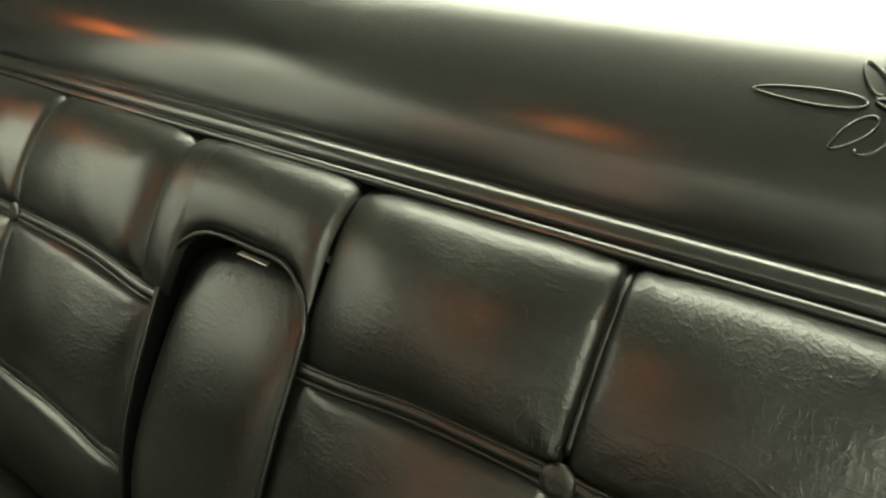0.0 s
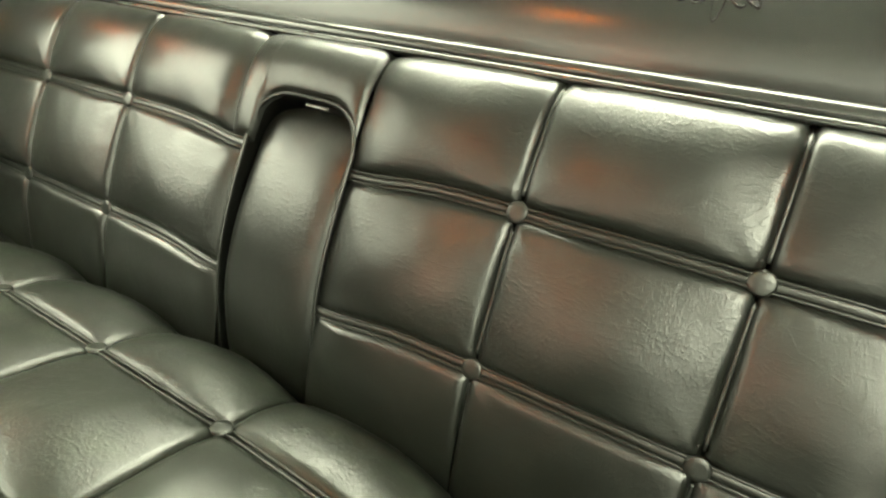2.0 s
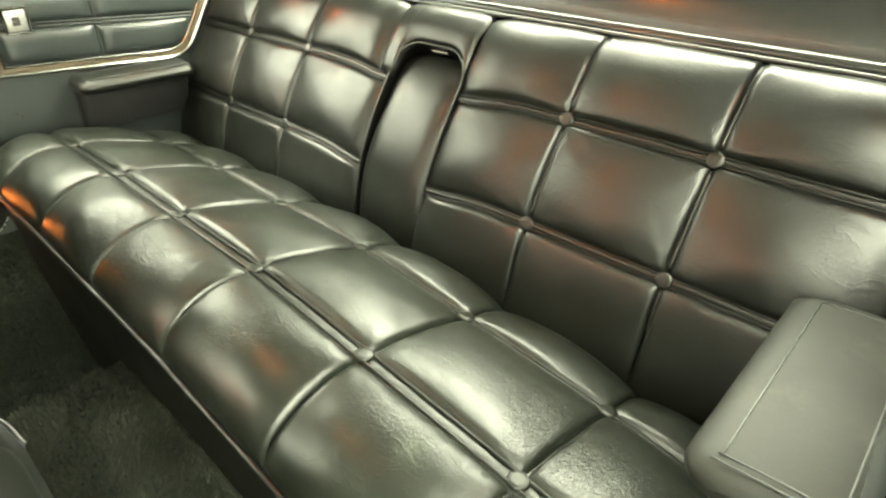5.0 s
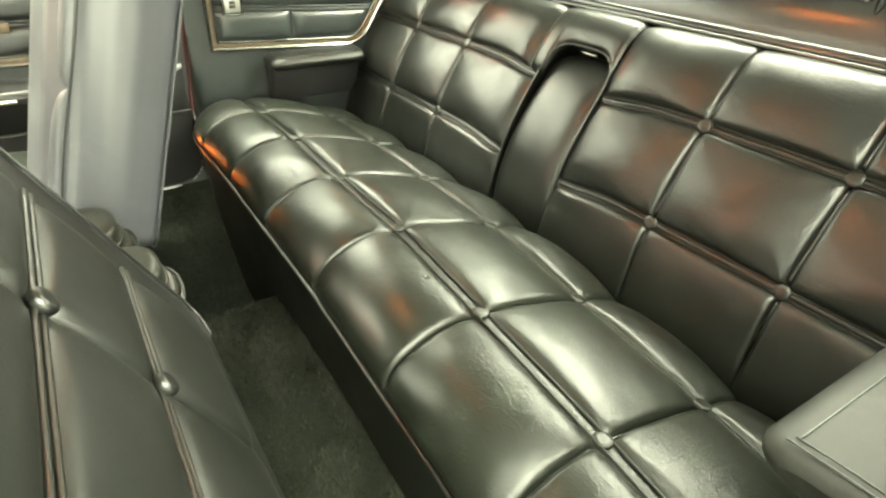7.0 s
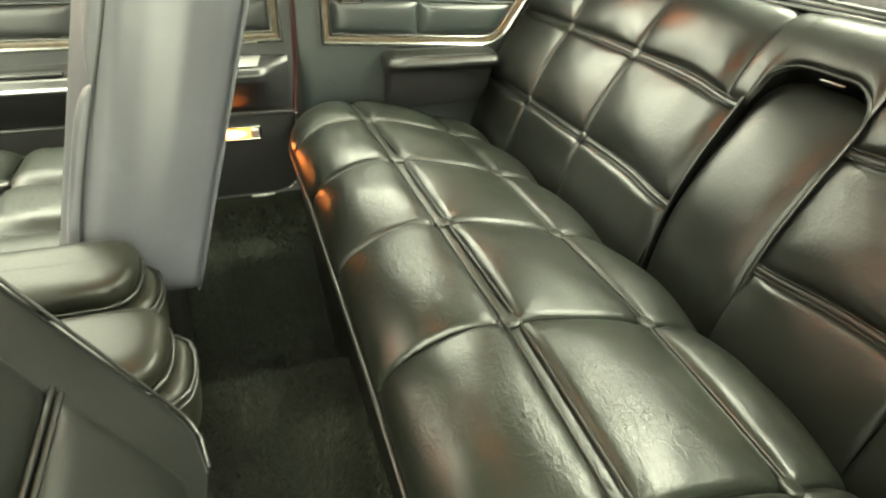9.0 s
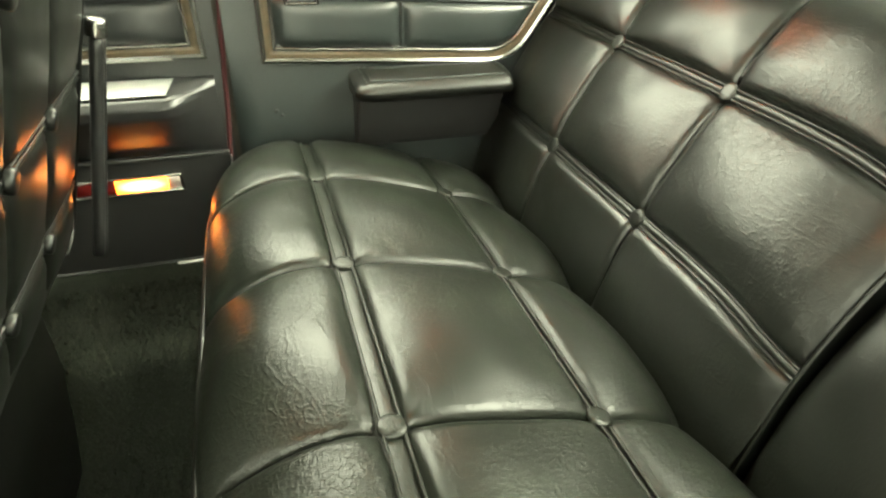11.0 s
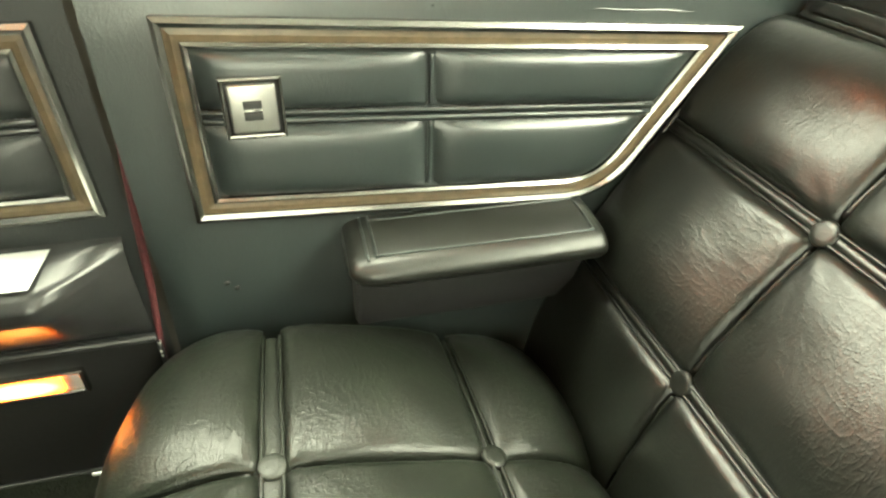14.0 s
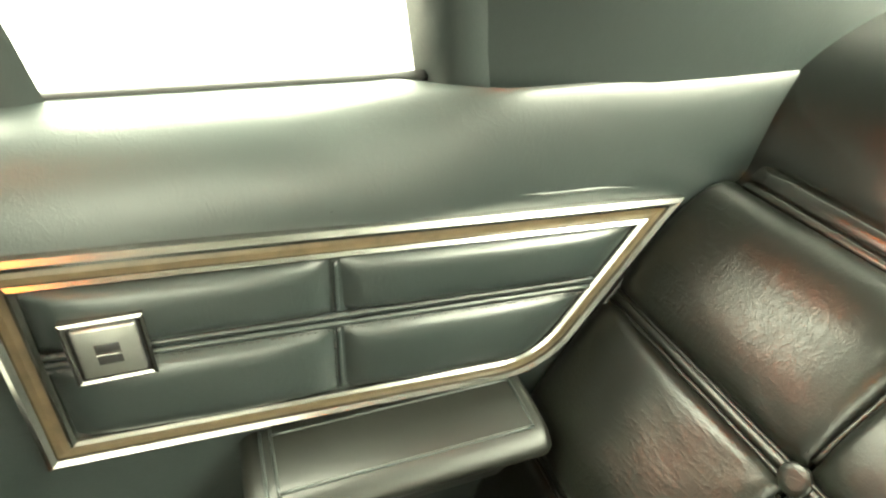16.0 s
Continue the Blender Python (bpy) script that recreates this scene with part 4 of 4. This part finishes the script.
def seat_back(st_thing, inboard, outboard, y_low, z_low, lean, height, thick, row_heights, knob_h):
    """A front backrest: lean in degrees from upright, forward positive. The rear face is tufted."""
    up = Vector((0, -math.sin(radians(lean)), math.cos(radians(lean))))
    back = Vector((0, math.cos(radians(lean)), math.sin(radians(lean))))
    sg = 1 if outboard > inboard else -1
    width = abs(outboard - inboard)
    base = Vector((0, y_low, z_low))

    def surf(a, h):
        """a metres from the inboard edge, h metres up the face."""
        return Vector((inboard + sg * a, 0, 0)) + base + up * h

    def outline(h):
        r = 0.035
        if h < r:
            return r - math.sqrt(max(r * r - (r - h) ** 2, 0))
        if h > height - 0.08:
            q = h - (height - 0.08)
            return 0.08 - math.sqrt(max(0.0064 - q * q, 0))
        return 0.0

    def shell(u, v):
        # round the section: rear face edge, side, front
        h = height * v
        ins = outline(h)
        a0, a1 = ins, width - ins
        half = [(0.014, 0.0), (0.0085, -0.006), (0.0050, -0.013), (0.0005, -0.026), (-0.0062, -0.05), (-0.0085, -0.080), (-0.0055, -thick + 0.050), (0.001, -thick + 0.036), (0.012, -thick + 0.024), (0.03, -thick + 0.01)]
        loop = [(a0 + a, b) for a, b in half] + [(width / 2, -thick)] + [(a1 - a, b) for a, b in half[::-1]]
        k = u * (len(loop) - 1)
        i = min(int(k), len(loop) - 2)
        a = loop[i][0] + (loop[i + 1][0] - loop[i][0]) * (k - i)
        b = loop[i][1] + (loop[i + 1][1] - loop[i][1]) * (k - i)
        return surf(a, h) + back * b
    st = part("backrest", grid_bm(shell, 80, 40, sg > 0), SEAT_SIDE, st_thing)
    part("rear_panel", grid_bm(lambda u, v: surf(outline(height * v) + 0.010 + (width - 0.02 - 2 * outline(height * v)) * u, height * v) - back * 0.0015, 10, 40, sg < 0), SEAT_VINYL, st)
    cols = [0.068, 0.257, 0.455, width - 0.03] if width > 0.5 else [0.035, 0.160, 0.288, width - 0.03]
    rows = [0.015] + list(row_heights) + [height - 0.06]
    fs = lambda a, h: (surf(a, h), back)
    for i in range(3):
        for r in range(len(rows) - 1):
            part("pad", pad_bm(fs, cols[i] + 0.0015, cols[i + 1] - 0.0015, rows[r] + 0.0045, rows[r + 1] - 0.0045, 0.0055, 20, 18, 0.0012, i + r * 2, 0.016, 0.016, 0.003, sg < 0), SEAT_VINYL, st)
    for r in range(1, len(rows) - 1):
        for dh in (-0.0032, 0.0032):
            part("welt", tube_bm([surf(cols[0] + (cols[-1] - cols[0]) * k / 20, rows[r] + dh) + back * 0.002 for k in range(21)], 0.0023, 8), SEAT_VINYL, st)
        for a in cols[1:3]:
            part("button", button_bm(surf(a, rows[r]) + back * 0.0055, back, 0.0105, 0.005), LEATHER_SIDE, st)
    edge = [surf(outline(height * k / 60) + 0.0085, height * k / 60) + back * 0.001 for k in range(61)]
    part("edge_piping", tube_bm(edge, 0.0017, 6), SEAT_SIDE if sg < 0 else SEAT_VINYL, st)
    far = [surf(width - 0.0085 - outline(height * k / 60), height * k / 60) + back * 0.001 for k in range(61)]
    part("edge_piping", tube_bm(far, 0.0024, 6), SEAT_VINYL, st)
    # side seam and the thick front cushion, drawn in at a waist
    seam = [surf(-0.0005, height * (0.03 + 0.94 * k / 30)) - back * (thick - 0.036 + 0.004 * math.sin(k * 0.2)) for k in range(31)]
    part("side_seam", tube_bm(seam, 0.0016, 6), BLACK, st)

    def front(lo, hi, depth):
        def f(u, v):
            h = lo + (hi - lo) * v
            ang = math.pi * u
            ca = math.cos(ang)
            bulge = depth * (0.25 + 0.75 * (max(1 - abs(2 * v - 1) ** 3.5, 0)) ** 0.5)
            a = width / 2 - (width / 2 - 0.001) * math.copysign(abs(ca) ** 0.35, ca)
            return surf(a, h) - back * (thick - 0.036 + bulge * math.sin(ang) ** 0.4)
        return grid_bm(f, 48, 30, sg < 0)
    part("front_pad", front(0.012, knob_h - 0.001, 0.023), SEAT_SIDE, st)
    part("front_pad", front(knob_h + 0.001, height * 0.98, 0.019), SEAT_SIDE, st)
    return st


driver_seat = thing("front_seat", "dark vinyl driver seat with its tufted backrest tipped forward", "car seat", "front seats")
passenger_seat = thing("front_seat", "dark vinyl passenger seat with an upright piped backrest", "car seat", "front seats")
seat_back(driver_seat, 0.018, 0.56, -0.2835, 0.300, 28.7, 0.62, 0.16, (0.1425, 0.254, 0.365, 0.476), 0.25)
passenger_back = seat_back(passenger_seat, -0.238, -0.692, -0.301, 0.25, -17.0, 0.48, 0.160, (0.09, 0.221, 0.352), 0.247)


def hinge_strip():
    pts = [Vector((-0.686, -0.277 + 0.068 * k / 12, 0.223 + 0.278 * k / 12)) for k in range(13)]
    part("side_strip", tube_bm(pts, 0.008, 10), SATIN_BLACK, passenger_back, "glossy black edge strip")
    part("strip_edge", tube_bm([p + Vector((0.0, 0.008, 0)) for p in pts], 0.0020, 8), SATIN_BLACK, passenger_back)
    part("strip_cap", button_bm(pts[-1], Vector((0, 0.24, 0.97)), 0.011, 0.013), CHROME, passenger_back, "small chrome cap")


hinge_strip()


def rounded_slab(x0, x1, y0, y1, z0, z1, rc, flat=0.45):
    """A stuffed block with a rounded rear end."""
    cx, w = (x0 + x1) / 2, (x1 - x0) / 2
    plan = [(x0, y0 + (y1 - rc - y0) * k / 8) for k in range(8)]
    for k in range(25):
        a = math.pi * k / 24
        ca, sa = math.cos(a), math.sin(a)
        plan.append((cx - w * math.copysign(abs(ca) ** 0.75, ca), y1 - rc + rc * sa ** 0.75))
    plan += [(x1, y0 + (y1 - rc - y0) * k / 8) for k in range(7, -1, -1)]
    bm = bmesh.new()
    rings = []
    for j in range(25):
        a = math.pi * (j / 24 - 0.5)
        k = max(math.cos(a), 0.0) ** flat
        z = (z0 + z1) / 2 + (z1 - z0) / 2 * math.copysign(abs(math.sin(a)) ** 0.8, math.sin(a))
        ring = []
        for x, y in plan:
            c = Vector((cx, min(y, y1 - rc)))
            p = c + (Vector((x, y)) - c) * max(k, 0.004)
            ring.append(bm.verts.new((p.x, p.y, z + 0.002 * noise.noise(Vector((p.x * 20, p.y * 20, z * 20))))))
        rings.append(ring)
    for A, B in zip(rings, rings[1:]):
        for i in range(len(plan) - 1):
            bm.faces.new((A[i], A[i + 1], B[i + 1], B[i]))
    bmesh.ops.recalc_face_normals(bm, faces=bm.faces[:])
    return bm, plan


def front_armrest(x0, x1, y0, y1, z, st_thing):
    bm, plan = rounded_slab(x0, x1, y0, y1, z - 0.030, z + 0.002, 0.038, 0.40)
    arm = part("armrest", bm, FRONT_LEATHER, st_thing, "padded black leather folding armrest")
    part("welt", tube_bm([(x, y + 0.0015, z - 0.025) for x, y in smooth_plan(plan)], 0.0022, 6), LEATHER, arm)
    bm, plan = rounded_slab(x0 + 0.004, x1 - 0.002, y0, y1 + 0.016, z - 0.105, z - 0.034, 0.034, 0.22)
    part("lower_pad", bm, FRONT_LEATHER, arm)
    for dz in (-0.043, -0.052):
        part("lower_welt", tube_bm([(x, y + 0.001, z + dz) for x, y in smooth_plan(plan)], 0.0020, 6), LEATHER, arm)
    return arm


def smooth_plan(plan):
    return [(x, y) for x, y, _ in smooth_curve([(x, y, 0) for x, y in plan], 60)]


front_armrest(-0.226, -0.124, -0.78, -0.340, 0.365, passenger_seat)
front_armrest(-0.104, 0.002, -0.78, -0.308, 0.356, driver_seat)


def front_cushion(x0, x1, st_thing):
    c = part("cushion", box_bm(x0 + 0.005, x1 - 0.005, -0.875, -0.365, -0.09, 0.268, 0.01), LEATHER_SIDE, st_thing)
    fs = lambda x, y: (Vector((x, y, 0.283 + 0.06 * (-(y + 0.35)))), Vector((0, 0, 1)))
    xs = [x0 + (x1 - x0) * k / 3 for k in range(4)]
    ys = [-0.88, -0.72, -0.56, -0.36]
    for i in range(3):
        for j in range(3):
            part("pad", pad_bm(fs, xs[i] + 0.002, xs[i + 1] - 0.002, ys[j] + 0.003, ys[j + 1] - 0.003, 0.016, 16, 16, 0.003, i + j, 0.03, 0.03, 0.006), LEATHER_SEAT, c)
    for i in (1, 2):
        for j in (1, 2):
            p, n = fs(xs[i], ys[j])
            part("button", button_bm(p + n * 0.008, n), LEATHER_SIDE, c)


front_cushion(-0.69, -0.235, passenger_seat)
front_cushion(0.02, 0.56, driver_seat)


TAN = plain("tan_rubber", (0.06, 0.040, 0.022), 0.5, 0.3, 60)


# ---- closing shell: roof, front, rear window surround ----
# unseen headliner, roof and rails, added and sized to shape light on the leather
roof = slab("ceiling", "unseen grey headliner added to block and bounce light", grid_bm(lambda u, v: Vector((CX - 0.67 + 1.34 * u, -0.95 + 1.63 * v, 1.12 + 0.06 * (1 - (2 * u - 1) ** 4) - 0.03 * (2 * v - 1) ** 2)), 16, 12, True), HEADLINER, "ceiling", smooth=True)
slab("roof", "unseen car roof panel added to block light", box_bm(CX - 0.69, CX + 0.69, -0.97, 0.70, 1.20, 1.215, 0.004), BODY, "roof")
slab("roof_rail_passenger", "unseen roof rail added, kept dark to dim reflections", box_bm(CX - 0.70, CX - 0.64, -0.97, 0.70, 1.08, 1.20, 0.012), VINYL, "roof rail")
slab("roof_rail_driver", "unseen roof rail added, kept dark to dim reflections", box_bm(CX + 0.64, CX + 0.70, -0.97, 0.70, 1.08, 1.20, 0.012), VINYL, "roof rail")
slab("dashboard", "plain dark padded dashboard across the car", box_bm(CX - 0.73, CX + 0.73, -1.55, -1.30, 0.0, 0.66, 0.04, 3), SATIN_BLACK, "dashboard")
slab("jamb_driver", "beige painted door jamb beside the driver quarter panel", box_bm(0.645, 0.74, -0.105, -0.088, -0.1, 0.612, 0.006), BODY, "door jamb")
sill = slab("door_sill", "dark carpeted door sill", box_bm(CX + QX - 0.03, CX + QX + 0.10, -1.30, -0.10, -0.10, 0.105, 0.012), CARPET, "door sill")
strip = slab("jamb_strip", "bright metal strip on the edge of the driver quarter panel", box_bm(0.634, 0.645, -0.108, -0.088, 0.10, 0.612, 0.004, 3), CHROME, "trim")
seal = slab("jamb_seal", "tan rubber weatherstrip on the driver door jamb", tube_bm([(0.664, -0.112, 0.10 + 0.51 * k / 20) for k in range(21)], 0.010, 10), TAN, "trim", smooth=True)
# two unseen black sheets, added to stop light leaking in round the rear seat
light_stop_floor = slab("light_stop_floor", "unseen black sheet added under the rear seat against light leaks", box_bm(CX - 0.80, CX + 0.82, -0.02, 1.05, -0.06, -0.03, 0.004), BLACK, "floor pan")
bulkhead = slab("bulkhead", "unseen black sheet added behind the rear seat against light leaks", box_bm(CX - 0.80, CX + 0.82, 0.565, 0.575, -0.03, 0.595, 0.002), BLACK, "bulkhead")
ground = slab("ground", "grey concrete hall floor", grid_bm(lambda u, v: Vector((-7 + 14 * u, -8 + 16 * v, -0.42)), 4, 4), CONCRETE, "floor")


def sail_lamp(side):
    """A lit courtesy lamp on the panel behind the quarter window."""
    lamp = thing("sail_lamp", "lit amber courtesy lamp on the sail panel", "lamp", "sail lamps")
    sx = lambda d: across(side, d)
    y0, y1, z0, z1 = 0.305, 0.435, 0.798, 0.850
    d = QX - 0.004
    xs = sorted((sx(d), sx(d - 0.012)))
    part("housing", box_bm(*sorted((sx(d + 0.045), sx(d))), y0 - 0.006, y1 + 0.006, z0 - 0.006, z1 + 0.006, 0.004), CHROME, lamp)
    part("lens", box_bm(*xs, y0, y1, z0, z1, 0.004), LAMP_SAIL, lamp, "glowing amber lens")


sail_lamp(-1)
sail_lamp(1)


def dome_lamp():
    """A lit lamp in the middle of the headliner."""
    lamp = thing("dome_lamp", "lit amber dome lamp with a chrome rim on the headliner", "lamp")
    cx, cy, z = -0.20, -0.27, 1.165
    part("rim", box_bm(cx - 0.050, cx + 0.050, cy - 0.040, cy + 0.040, z - 0.012, z + 0.004, 0.006, 3), CHROME, lamp)
    part("lens", box_bm(cx - 0.040, cx + 0.040, cy - 0.028, cy + 0.028, z - 0.024, z - 0.010, 0.006, 3), LAMP_DOME, lamp, "glowing amber lens")


dome_lamp()


# ---- hall beyond the windows ----
def girder(x0, x1, y0, y1, z0, z1, mat, posts, label):
    g = thing("girder", label, "girder", "hall girders")
    part("web", box_bm(x0, x1, y0, y1, z0, z1, 0.02), mat, g)
    for z in (z0, z1):
        part("flange", box_bm(x0 - 0.12, x1 + 0.12, y0 - 0.02, y1 + 0.02, z - 0.05, z + 0.05, 0.01), mat, g)
    for x, y in posts:
        part("post", box_bm(x - 0.1, x + 0.1, y - 0.1, y + 0.1, -0.42, z0, 0.01), mat, g)


# unseen girder, added so the leather reflects something red-brown ahead of the car
girder(-4.4, -1.2, -6.2, -6.0, 3.0, 4.6, BROWN_PAINT, ((-4.2, -6.1), (-1.5, -6.1)), "unseen red-brown girder added for its reflection in the leather")
